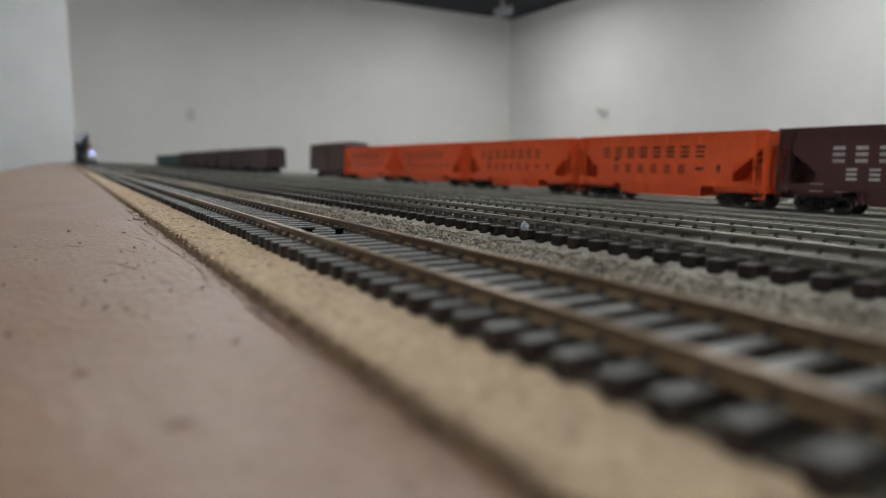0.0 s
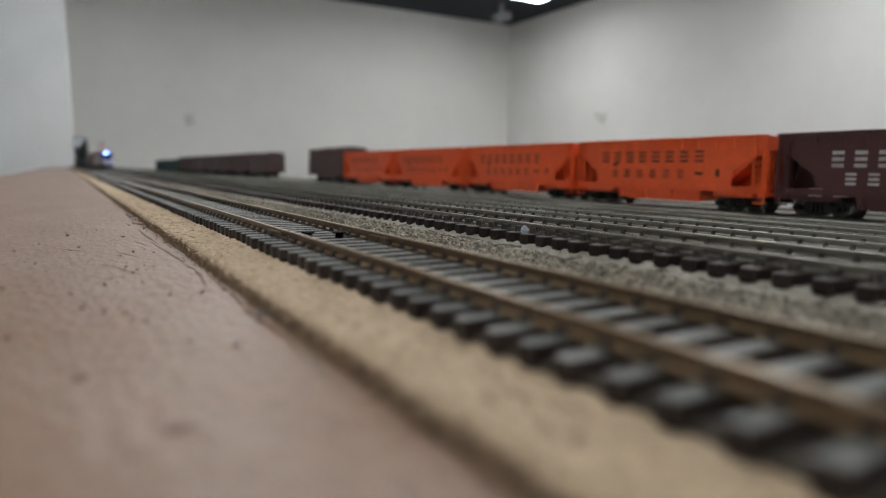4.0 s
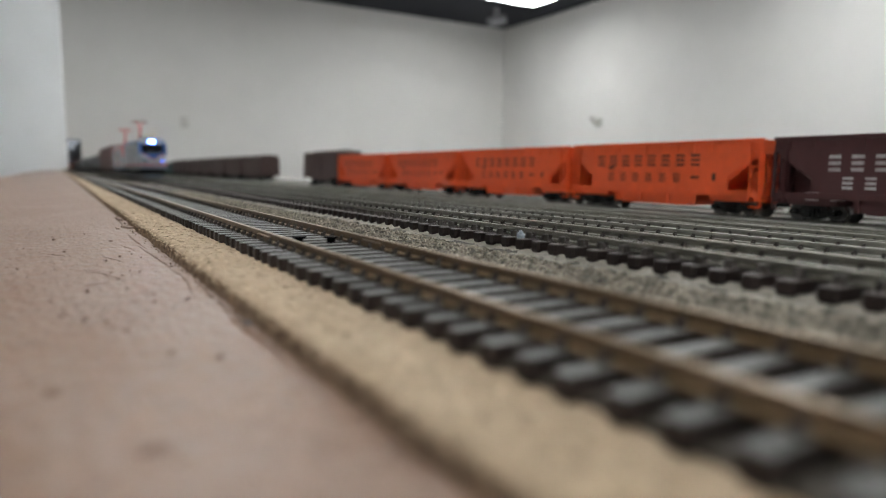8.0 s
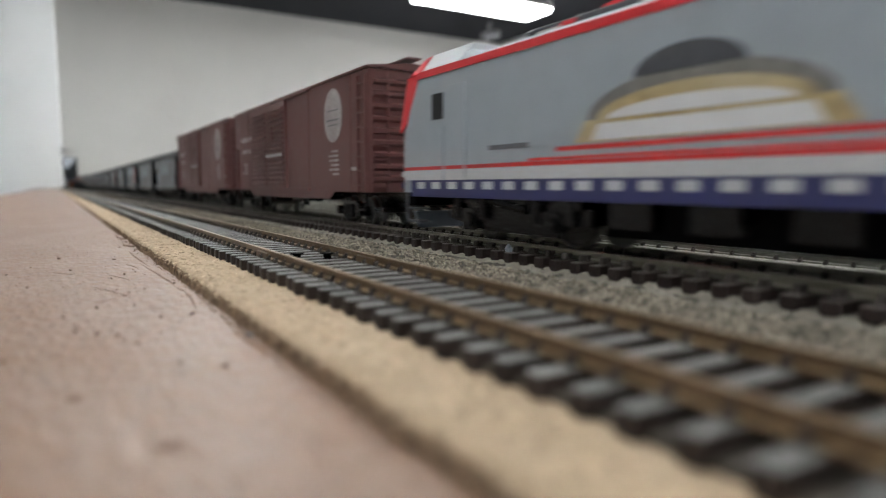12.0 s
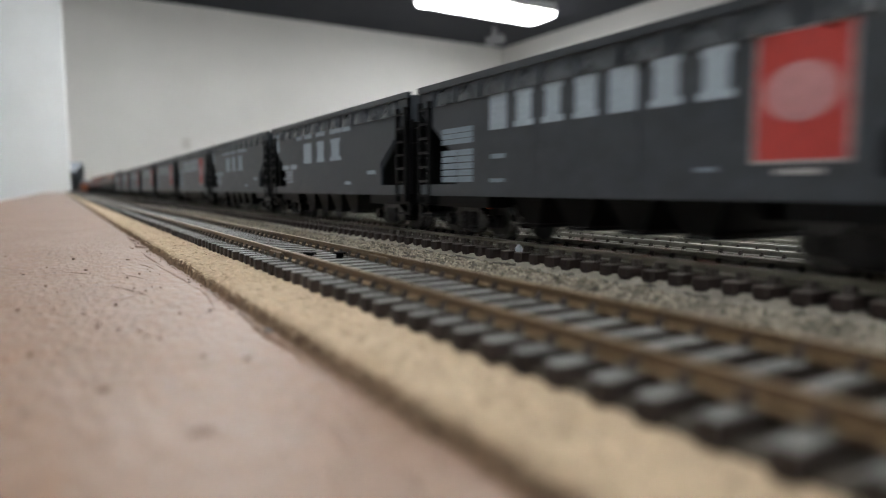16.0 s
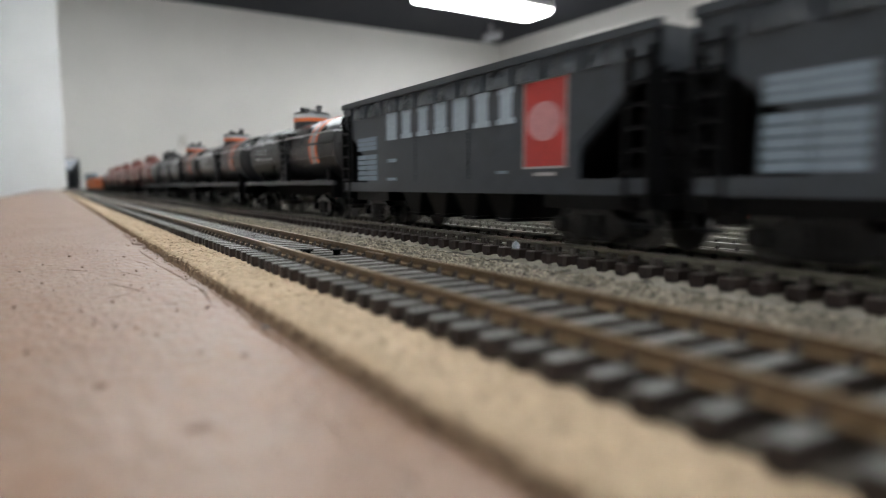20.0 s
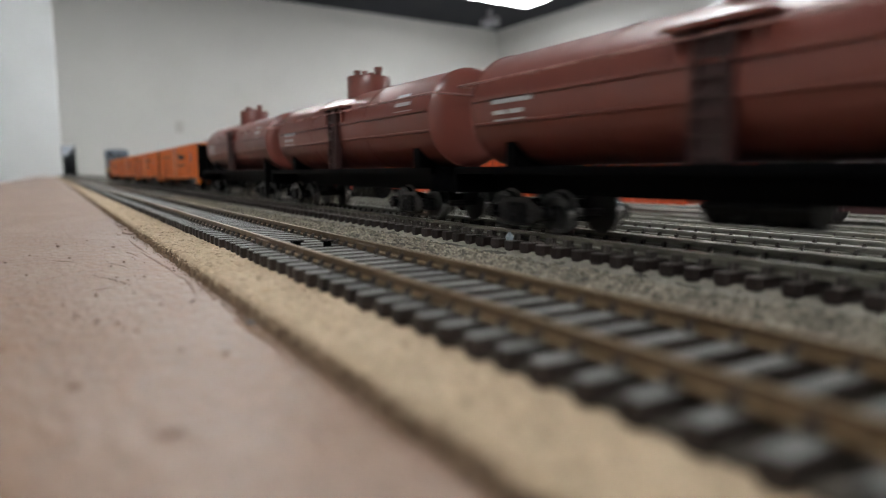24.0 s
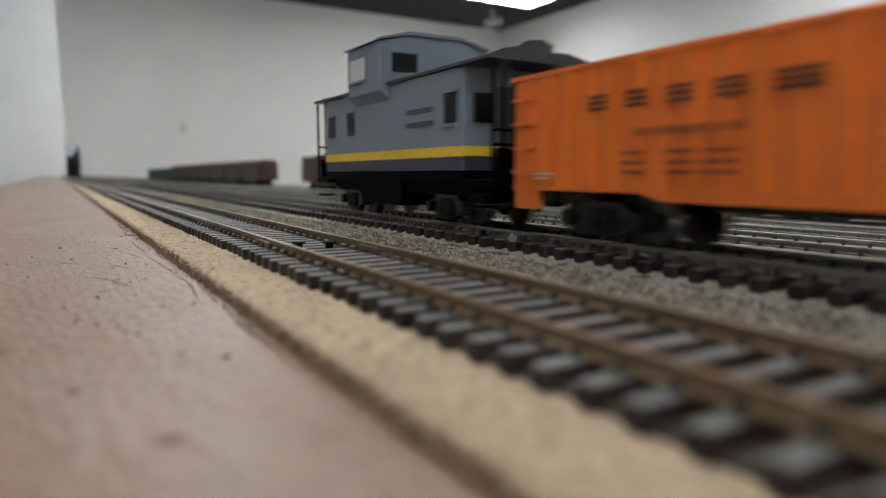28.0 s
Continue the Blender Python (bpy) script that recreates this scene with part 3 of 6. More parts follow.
for y in ys:
    e = edge_x(y)
    r = 0.0012 + 0.0005 * noise.noise((3, y * 120, 0))
    fz = 0.0003 if y < 0.5 else 0
    xs = [e - 0.0007 + fz * noise.noise((1, y * 420, 0)), e - 0.0003 + fz * noise.noise((5, y * 600, 0)), e + 0.0002 + fz * noise.noise((9, y * 700, 0)), e + r * 0.5, e + r, e + 0.0022, e + 0.0034, e + 0.0046, e + 0.0058, e + 0.007, e + 0.0082, e + 0.0094, 0.040, 0.055, 0.074]
    zs = [0.0, 0.0012 + 0.0004 * noise.noise((2, y * 500, 0)), 0.0022 + 0.0004 * noise.noise((8, y * 300, 0)), 0.0028] + [0.0] * 11
    rows.append([(x, y, z if i < 4 else fibre_top(x, y)) for i, (x, z) in enumerate(zip(xs, zs))])
n = len(rows[0])
verts = [p for r in rows for p in r]
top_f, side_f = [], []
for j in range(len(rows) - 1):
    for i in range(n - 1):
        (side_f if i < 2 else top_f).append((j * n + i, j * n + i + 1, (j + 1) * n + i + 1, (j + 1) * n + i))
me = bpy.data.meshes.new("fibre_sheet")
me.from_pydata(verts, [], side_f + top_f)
# lower edge faces take the darker, shaded colour
me.materials.append(M["fibre_side_shaded"])
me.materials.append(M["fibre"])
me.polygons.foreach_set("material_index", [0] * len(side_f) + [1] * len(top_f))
me.polygons.foreach_set("use_smooth", [True] * len(me.polygons))
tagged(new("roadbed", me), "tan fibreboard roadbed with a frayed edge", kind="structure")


def ground_z(x, y):
    """The ballast between and under the other tracks: a shoulder up to the second track, then a slow fall to the yard."""
    pts = [(0.066, 0.0026), (0.0755, 0.0030), (0.088, 0.0032), (0.0985, 0.0034), (0.1012, 0.0044), (0.132, 0.0048), (0.145, 0.0042), (0.1745, 0.0041), (0.190, 0.0042), (0.2345, 0.0016), (0.2985, -0.0012), (0.3645, -0.0030), (0.4245, -0.0034), (0.7, -0.005)]
    for (a, za), (b, zb) in zip(pts, pts[1:]):
        if x <= b:
            z = za + (zb - za) * max(0, x - a) / (b - a)
            break
    else:
        z = pts[-1][1]
    rough = 0.00045 if x < 0.098 else 0.00025
    return z + rough * noise.noise((x * 260, y * 260, 1)) + 0.0003 * noise.noise((x * 60, y * 60, 7)) + 0.0004 * noise.noise((x * 12, y * 12, 3))


gx = list(np.arange(0.066, 0.1, 0.0011)) + list(np.linspace(0.1, 0.146, 13))
gx2 = list(np.linspace(0.146, 0.2, 14)) + list(np.linspace(0.21, 0.262, 6))
gx3 = list(np.linspace(0.262, 0.62, 30))
long = [-0.4, -0.2, -0.1, -0.05] + steps(-0.02, END + 1.05, 0.0018, 1.012)
sheet(ground_z, gx, long, "ground", "ballast", "grey-brown fine ballast round the main track", skirt=-0.019)
sheet(ground_z, gx2, long, "yard_ground", "yard", "flat grey-green yard ground", skirt=-0.019)
sheet(ground_z, gx3, long, "yard_ground", "yard_pale", "pale grey ground under the yard tracks", skirt=-0.019)


def dust_z(x, y):
    u = (x - 0.0920) / 0.0095
    return ground_z(x, y) - 0.0005 + 0.0006 * min(1, max(0, u * 2.2 - 0.2 + 1.1 * noise.noise((x * 300, y * 120, 2)))) + 0.0002 * noise.noise((x * 900, y * 700, 5))


sheet(dust_z, list(np.linspace(0.0920, 0.1015, 14)), [-0.1, -0.05] + steps(-0.02, 2.5, 0.0009, 1.006), "dust_band", "dust", "pale fine dust banked against the tie ends")
table = structure("table", Shape().box(-0.10, 0.62, -0.4, END + 1.05, -0.06, -0.0195), "wood", "plain wooden table under the layout")
for ly in (-0.3, 1.1, 2.5, 3.9, 5.2):
    for lx in (-0.05, 0.57):
        part("table_leg", Shape().box(lx - 0.03, lx + 0.03, ly - 0.03, ly + 0.03, FLOOR, -0.06), "wood", table)
far_bed = Shape().box(OX0 + 0.004, OX1 - 0.004, Y1 - 0.045, 10.38, OZ0 + 0.001, 0.0045)
structure("far_roadbed", far_bed, "ballast", "dark ballast bed through the wall")

# loose stones on the shoulder
rng = np.random.default_rng(4)
ico = [(0, 0, 1), (0.9, 0, 0.1), (-0.4, 0.8, 0.05), (-0.5, -0.75, 0.1), (0.1, 0.1, -0.9), (0.45, 0.55, 0.5)]
base = np.array(ico)
tri = [(0, 1, 5), (0, 5, 2), (1, 2, 5), (0, 2, 3), (0, 3, 1), (4, 2, 1), (4, 3, 2), (4, 1, 3)]


def stones(name, label, count, x0, x1, y0, y1, small, big, material, keep=None):
    vs, fs2 = [], []
    for _ in range(count):
        x = rng.uniform(x0, x1)
        y = y0 + (y1 - y0) * rng.uniform() ** 1.6
        if keep and not keep(x, y):
            continue
        s = rng.uniform(small, big)
        q = np.array(Euler(rng.uniform(0, 6.28, 3)).to_matrix())
        p = (base * rng.uniform(0.6, 1.2, 3) * s) @ q.T + np.array((x, y, ground_z(x, y) + s * 0.15))
        k = len(vs)
        vs += [tuple(v) for v in p]
        fs2 += [tuple(i + k for i in f) for f in tri]
    m = bpy.data.meshes.new(name)
    m.from_pydata(vs, [], fs2)
    m.materials.append(M[material])
    return tagged(new(name, m), label, "ballast", kind="stuff")


stones("ballast_stones", "loose tan and grey ballast stones between the tracks", 26000, 0.0662, 0.0960, 0.0, 0.6, 0.0003, 0.00080, "stone")
stones("ballast_dust", "fine loose ballast along the far tracks", 5000, 0.13, 0.30, 0.02, 0.9, 0.0003, 0.0006, "stone")

# chips and stains on the board
CHIPS = [(0.0055, 0.1145), (0.0141, 0.0894), (0.0189, 0.0849), (0.0215, 0.1235), (-0.0111, 0.2046), (-0.0168, 0.4275), (0.0215, 0.2736), (0.0127, 0.1518), (0.019, 0.2), (0.0175, 0.16)]
rc = random.Random(21)
CHIPS += [(rc.uniform(-0.03, 0.023), rc.uniform(0.12, 0.30)) for _ in range(26)]


def blot(name, label, category, group, material, x, y, sx, sy, h, turn, r):
    ring = [(sx * r.uniform(0.6, 1.15) * math.cos(k * math.pi / 6), sy * r.uniform(0.6, 1.15) * math.sin(k * math.pi / 6)) for k in range(12)]
    c = part(name, Shape().prism(ring, -0.0002, h, "z"), material)
    tagged(c, label, category, group)
    c.matrix_basis = pose(x, y, board_z(x, y) + 0.00005, 0, 0, turn)


for i, (cx, cy) in enumerate(CHIPS):
    s = rc.uniform(0.00015, 0.0004) if i > 9 else rc.uniform(0.0003, 0.0006)
    blot("paint_chip", "small flake of paint lifted off the pink board", "paint chip", "paint chips", "flake" if i > 4 else "chip", cx, cy, s * 0.6, s * rc.uniform(1.0, 2.6), rc.uniform(0.0001, 0.0003), rc.uniform(-60, 60), rc)
for cx, cy, s in ((0.0088, 0.0609, 0.0013), (0.0015, 0.0808, 0.0009)):
    blot("stain", "dark brown stain soaked into the pink board", "stain", "stains", "stain", cx, cy, s, s, 0.00006, rc.uniform(0, 90), rc)

# crumbs torn from the sheet's edge
cv, cf = [], []
for _ in range(420):
    y = 0.03 + 0.4 * rc.random() ** 1.3
    x = edge_x(y) - abs(rc.gauss(0, 0.0012)) - 0.0002
    s = rc.uniform(0.00012, 0.0005)
    q = np.array(Euler((rc.uniform(0, 6), rc.uniform(0, 6), rc.uniform(0, 6))).to_matrix())
    p = (base * np.array((0.5, rc.uniform(0.6, 1.8), 0.5)) * s) @ q.T + np.array((x, y, board_z(x, y) + s * 0.2))
    k = len(cv)
    cv += [tuple(v) for v in p]
    cf += [tuple(i + k for i in f) for f in tri]
for _ in range(1500):
    y = 0.03 + 0.42 * rc.random() ** 1.4
    x = edge_x(y) - rc.uniform(0.0001, 0.0008)
    hgt, z = rc.uniform(0.0006, 0.0018), rc.uniform(0.0, 0.0014)
    a = Vector((x, y, z))
    d = Vector((rc.uniform(0.0, 0.0004), rc.uniform(-0.0005, 0.0005), hgt))
    w = Vector((0, rc.uniform(0.00006, 0.00016), 0))
    o = Vector((rc.uniform(-0.0002, -0.00008), 0, 0))
    k = len(cv)
    cv += [tuple(a - w), tuple(a + w), tuple(a + o), tuple(a + d - w * 0.5), tuple(a + d + w * 0.5), tuple(a + d + o * 0.5)]
    cf += [tuple(i + k for i in f) for f in ((0, 1, 2), (3, 5, 4), (0, 3, 4, 1), (1, 4, 5, 2), (2, 5, 3, 0))]
me = bpy.data.meshes.new("fibre_crumbs")
me.from_pydata(cv, [], cf)
me.materials.append(M["fibre_side_shaded"])
tagged(new("fibre_crumbs", me), "brown fibre crumbs along the sheet's torn edge", "crumbs", kind="stuff")

# scuffed curls of paint farther along the edge, and splinters by the torn lip
for x, y, sx, sy, turn in ((0.0252, 0.318, 0.0006, 0.0060, 8), (0.0262, 0.300, 0.0007, 0.0080, -6), (0.0246, 0.276, 0.0008, 0.0050, 20), (0.0258, 0.262, 0.0006, 0.0050, -12)):
    blot("paint_curl", "pale curl of paint scuffed off the board", "paint curl", "paint curls", "curl", x, y, sx, sy, 0.0007, turn, rc)
for k in range(9):
    y = rc.uniform(0.088, 0.128)
    x = edge_x(y) - rc.uniform(0.0008, 0.0022)
    a = Vector((x, y, 0.0001))
    b = a + Vector((rc.uniform(-0.0012, 0.0008), rc.uniform(-0.0025, 0.0025), rc.uniform(0.0003, 0.0010)))
    sp = part("splinter", Shape().tube(a, b, 0.00013, 5, 0.00005), "fibre_side_shaded")
    tagged(sp, "thin brown splinter lifted beside the roadbed edge", "splinter", "splinters")

# thin slivers standing off the fibre sheet's face and edge
cv, cf = [], []
for _ in range(2600):
    y = 0.02 + 0.5 * rc.random() ** 1.5
    side = rc.random() < 0.2
    x = edge_x(y) + (rc.uniform(-0.0006, 0.0004) if side else rc.uniform(0.0004, 0.0128))
    z = rc.uniform(0.0018, 0.0028) if side else fibre_top(x, y)
    s, turn = rc.uniform(0.0002, 0.0009), rc.uniform(0, math.pi)
    d = Vector((math.cos(turn), math.sin(turn), rc.uniform(-0.15, 0.5 if side else 0.25))) * s
    w = Vector((-math.sin(turn), math.cos(turn), 0.3)) * rc.uniform(0.00004, 0.00010)
    up = Vector((0, 0, rc.uniform(0.00008, 0.0002)))
    o = Vector((x, y, z))
    k = len(cv)
    cv += [tuple(o - d + w), tuple(o - d - w), tuple(o + d - w), tuple(o + d + w), tuple(o - d * 0.7 + up), tuple(o + d * 0.7 + up)]
    cf += [tuple(i + k for i in f) for f in ((0, 3, 2, 1), (0, 1, 4), (2, 3, 5), (1, 2, 5, 4), (3, 0, 4, 5))]
me = bpy.data.meshes.new("fibre_slivers")
me.from_pydata(cv, [], cf)
me.materials.append(M["fibre_pale"])
tagged(new("fibre_slivers", me), "pale loose fibres on the fibreboard roadbed", "fibres", kind="stuff")

# a torn lip of paint that runs along the sheet
lip, over = [], [(0.0262, 0.1180), (0.0254, 0.1110), (0.0249, 0.1035), (0.0250, 0.0960), (0.0257, 0.0900), (0.0259, 0.0850), (0.0252, 0.0790), (0.0247, 0.0735)]
for i in range(29):
    u = i / 4
    j = min(int(u), 6)
    x, y = (over[j][q] + (over[j + 1][q] - over[j][q]) * (u - j) for q in (0, 1))
    x += 0.0002 * noise.noise((u * 1.7, 3, 1))
    g = 0.00085 * math.sin(math.pi * (i + 0.6) / 29.2) * (0.75 + 0.5 * noise.noise((u * 1.3, 0, 7)))
    lip.append([(x - g * 0.8, y, -0.0002), (x - g * 0.5, y, g * 0.75), (x, y, g), (x + g * 0.4, y, g * 0.7), (x + g * 0.2, y, -0.0002)])
lp = part("paint_lip", Shape().loft(lip), "pink", smooth=True)
tagged(lp, "torn raised lip of pink paint beside the roadbed", "paint lip")


def ridge(name, label, category, group, material, ends, bow, high, wide, r):
    """A low ridge on the board from one end to the other, bowed sideways, with a broken crest."""
    a, b = Vector(ends[0]), Vector(ends[1])
    n = max(8, int((b - a).length / 0.0012))
    side = Vector((a.y - b.y, b.x - a.x)).normalized()
    rings = []
    for i in range(n + 1):
        u = i / n
        c = a.lerp(b, u) + side * bow * math.sin(math.pi * u) + side * 0.00035 * noise.noise((u * 6 + r, 1, 4))
        g = max(0.15, math.sin(math.pi * (u * 0.96 + 0.02))) * (0.6 + 0.8 * abs(noise.noise((u * 9 + r, 5, 2))))
        z = board_z(c.x, c.y)
        rings.append([(c.x + side.x * o * wide * g, c.y + side.y * o * wide * g, z + h) for o, h in ((-1, -0.0001), (-0.5, high * g * 0.6), (0.1, high * g), (0.5, high * g * 0.5), (1, -0.0001))])
    tagged(part(name, Shape().loft(rings), material, smooth=True), label, category, group)


# the scuffed strip beside the roadbed, and long scratches farther in
for k, (p0, p1, bow, high, wide) in enumerate((((0.0222, 0.2150), (0.0243, 0.1530), 0.0006, 0.0005, 0.0006), ((0.0246, 0.1600), (0.0226, 0.1240), 0.0009, 0.0006, 0.0007),
                                               ((0.0232, 0.2600), (0.0240, 0.2050), -0.0005, 0.0005, 0.0006), ((0.0262, 0.1480), (0.0252, 0.1190), 0.0004, 0.0005, 0.0005), ((0.0245, 0.3300), (0.0238, 0.2750), 0.0006, 0.0006, 0.0008))):
    ridge("paint_ridge", "torn ridge of pink paint along the roadbed", "paint ridge", "paint ridges", "pink", (p0, p1), bow, high, wide, k * 3.1)
for k, (p0, p1, bow) in enumerate((((0.0066, 0.1690), (0.0138, 0.1472), 0.0010), ((0.0026, 0.1270), (0.0041, 0.1168), -0.0004), ((0.0062, 0.1450), (0.0108, 0.1480), 0.0003), ((-0.0058, 0.1455), (-0.0038, 0.1522), 0.0002),
                                   ((0.0120, 0.1900), (0.0160, 0.1750), 0.0008), ((0.0155, 0.1360), (0.0175, 0.1290), 0.0004), ((-0.0010, 0.2050), (0.0050, 0.1960), -0.0006), ((0.0180, 0.2180), (0.0206, 0.1980), 0.0005))):
    ridge("scratch", "thin brown scratch in the pink paint", "scratch", "scratches", "stain" if k % 2 else "chip", (p0, p1), bow, 0.00012, 0.00022, k * 2.3)
# loose crumbs of paint on the board farther along
for _ in range(20):
    y = rc.uniform(0.10, 0.26)
    x = rc.uniform(-0.028, 0.021)
    m = rc.uniform(0.00012, 0.00034)
    blot("paint_crumb", "tiny crumb of paint lying on the board", "paint crumb", "paint crumbs", rc.choice(("stain", "flake", "curl")), x, y, m, m * rc.uniform(1.0, 2.0), m * rc.uniform(0.8, 1.6), rc.uniform(0, 180), rc)
blot("blue_chip", "small blue-grey chip lying beside the roadbed", "paint chip", "", "chip_blue", 0.0262, 0.1010, 0.0004, 0.0009, 0.0004, 20, rc)

# ---- tracks ----
def rail_profile(h, w=0.0009):
    """Foot, web and head of a rail whose head is at 0."""
    return [(-w, -h), (w, -h), (w, -h + 0.0004), (0.00028, -h + 0.0006), (0.00028, -0.0007), (0.00052, -0.0006), (0.0005, -0.0001), (0.0004, 0.0), (-0.0004, 0.0), (-0.0005, -0.0001), (-0.00052, -0.0006), (-0.00028, -0.0007), (-0.00028, -h + 0.0006), (-w, -h + 0.0004)]


def tie_mesh(name, material, length, width, height, cut=0.0004):
    w, l = width / 2, length / 2
    q = w - cut
    pts = [(-l, -q), (-l + cut, -w), (l - cut, -w), (l, -q), (l, q), (l - cut, w), (-l + cut, w), (-l, q)]
    lo = [(x * 0.975, y * 0.78, -height) for x, y in pts]
    mid = [(x, y, -height * 0.68) for x, y in pts]
    hi = [(x * 0.994, y * 0.95, -0.0002) for x, y in pts]
    tp = [(x * 0.985, y * 0.82, 0.0) for x, y in pts]
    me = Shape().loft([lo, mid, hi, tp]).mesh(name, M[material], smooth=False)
    # upward faces get the paler colour: dust plus caught light
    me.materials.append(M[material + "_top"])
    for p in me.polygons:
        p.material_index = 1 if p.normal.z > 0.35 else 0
    return me


GAUGE = 0.0165 / 2 + 0.0005


def track(label, x, rail, pitch, tie_mat, rail_mat, height, tie_h, y_first, y_parts, y_end, tie_w, y_start=-0.35, rail_end=None, seed=0, big=False):
    t = thing("track", label, "railway track", "tracks")
    rnd = random.Random(seed)
    t.matrix_basis = pose(x, 0, rail)
    for s in (-1, 1):
        r = part("rail", Shape().prism([(s * GAUGE + px, pz) for px, pz in rail_profile(height)], y_start, rail_end or y_end, "y"), rail_mat, t)
        r.data.materials.append(M[rail_mat + "_head"])
        for p in r.data.polygons:
            p.material_index = 1 if p.normal.z > 0.8 else 0
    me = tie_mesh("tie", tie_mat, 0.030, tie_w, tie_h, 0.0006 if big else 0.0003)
    rest, spikes = Shape(), Shape()
    y = y_first
    while y < y_end:
        jig = rnd.uniform(-0.0002, 0.0002)
        if y < y_parts:
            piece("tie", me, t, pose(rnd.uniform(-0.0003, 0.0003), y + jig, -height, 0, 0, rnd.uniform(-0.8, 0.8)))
        else:
            rest.box(-0.015, 0.015, y - tie_w / 2, y + tie_w / 2, -height - tie_h, -height)
        if y < 1.2:
            for s in (-1, 1):
                for o in (-1, 1):
                    px = s * GAUGE + o * 0.00125
                    if big and o == s:
                        spikes.tube((px + o * 0.0014, y, -height), (px + o * 0.0014, y, -height + 0.0015), 0.0010, 8, 0.0008)
                        spikes.box(px - 0.0012, px + 0.0014, y - 0.0011, y + 0.0011, -height, -height + 0.0003)
                    spikes.box(px - 0.00045, px + 0.00045, y - 0.00045, y + 0.00045, -height, -height + 0.0009)
                    spikes.box(min(px, px - o * 0.0006), max(px, px - o * 0.0006), y - 0.00035, y + 0.00035, -height + 0.0007, -height + 0.0013)
        y += pitch
    if rest.v:
        tagged(part("tie_row", rest, tie_mat, t), kind="stuff")
    if spikes.v:
        tagged(part("spike", spikes, "spike", t), kind="stuff")
    return t


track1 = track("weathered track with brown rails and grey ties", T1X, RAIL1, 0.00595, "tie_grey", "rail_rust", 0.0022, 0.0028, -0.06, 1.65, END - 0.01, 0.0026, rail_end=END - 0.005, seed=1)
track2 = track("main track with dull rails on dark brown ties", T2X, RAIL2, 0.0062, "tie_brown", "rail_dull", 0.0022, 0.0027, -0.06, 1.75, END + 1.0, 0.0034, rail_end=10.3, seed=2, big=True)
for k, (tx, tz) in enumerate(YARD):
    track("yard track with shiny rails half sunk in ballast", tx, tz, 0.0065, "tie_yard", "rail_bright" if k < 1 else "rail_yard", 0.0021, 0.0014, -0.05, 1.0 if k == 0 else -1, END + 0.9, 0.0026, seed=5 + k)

# dark strip under the ties, for their web and the shade between them
part("tie_gap_shade", Shape().box(-0.0135, 0.0128, -0.3, END - 0.02, -0.0054, -0.0042), "tie_gap", track1, "dark strip for web and shade between the ties")
for jx, jy in ((-GAUGE, 0.1607), (GAUGE, 0.1370)):
    for k in (-1, 1):
        part("rail_joiner", Shape().box(min(jx + k * 0.0003, jx + k * 0.0011), max(jx + k * 0.0003, jx + k * 0.0011), jy - 0.005, jy + 0.005, -0.0020, -0.0007), "rail_rust", track1, bevel=0.0001)
for sx, sy in ((-0.003, 0.1537), (-0.0072, 0.297), (0.0035, 0.1500)):
    part("screw", Shape().tube((sx, sy, -0.0022), (sx, sy, -0.0010), 0.0010, 12).tube((sx, sy, -0.0010), (sx, sy, -0.0006), 0.0017, 12), "black", track1, "black screw head")

# ---- rolling stock: y runs backwards along the train, z is above the rail head ----
SPEED = 0.311                # metres a second, towards the camera
TRAIN = []                   # (thing, place along the line at 10 s)


def lathe(x0, k, y, z, prof, n=20):
    """A wheel turned about the axle: prof holds (offset outwards, radius)."""
    return [[(x0 + k * o, y + r * math.cos(2 * math.pi * i / n), z + r * math.sin(2 * math.pi * i / n)) for i in range(n)] for o, r in prof]


def wheelset(parent, y, r=0.0052):
    for k in (-1, 1):
        prof = [(-0.0016, r * 0.5), (-0.0016, r + 0.0006), (-0.0011, r + 0.0007), (-0.0009, r), (0.0013, r * 0.985), (0.0014, r * 0.80), (0.0008, r * 0.74), (0.0008, r * 0.36), (0.0016, r * 0.30), (0.0018, r * 0.16)]
        w = part("wheel", Shape().loft(lathe(k * 0.0080, k, y, r, prof)), "wheel", parent, "dull steel wheel with a bright tread", smooth=True)
        w.data.materials.append(M["tread"])
        for p in w.data.polygons:
            p.material_index = 1 if abs(p.normal.x) < 0.3 and math.hypot(p.center.y - y, p.center.z - r) > r * 0.93 else 0
    part("axle", Shape().tube((-0.0064, y, r), (0.0064, y, r), 0.0010, 8), "wheel", parent)


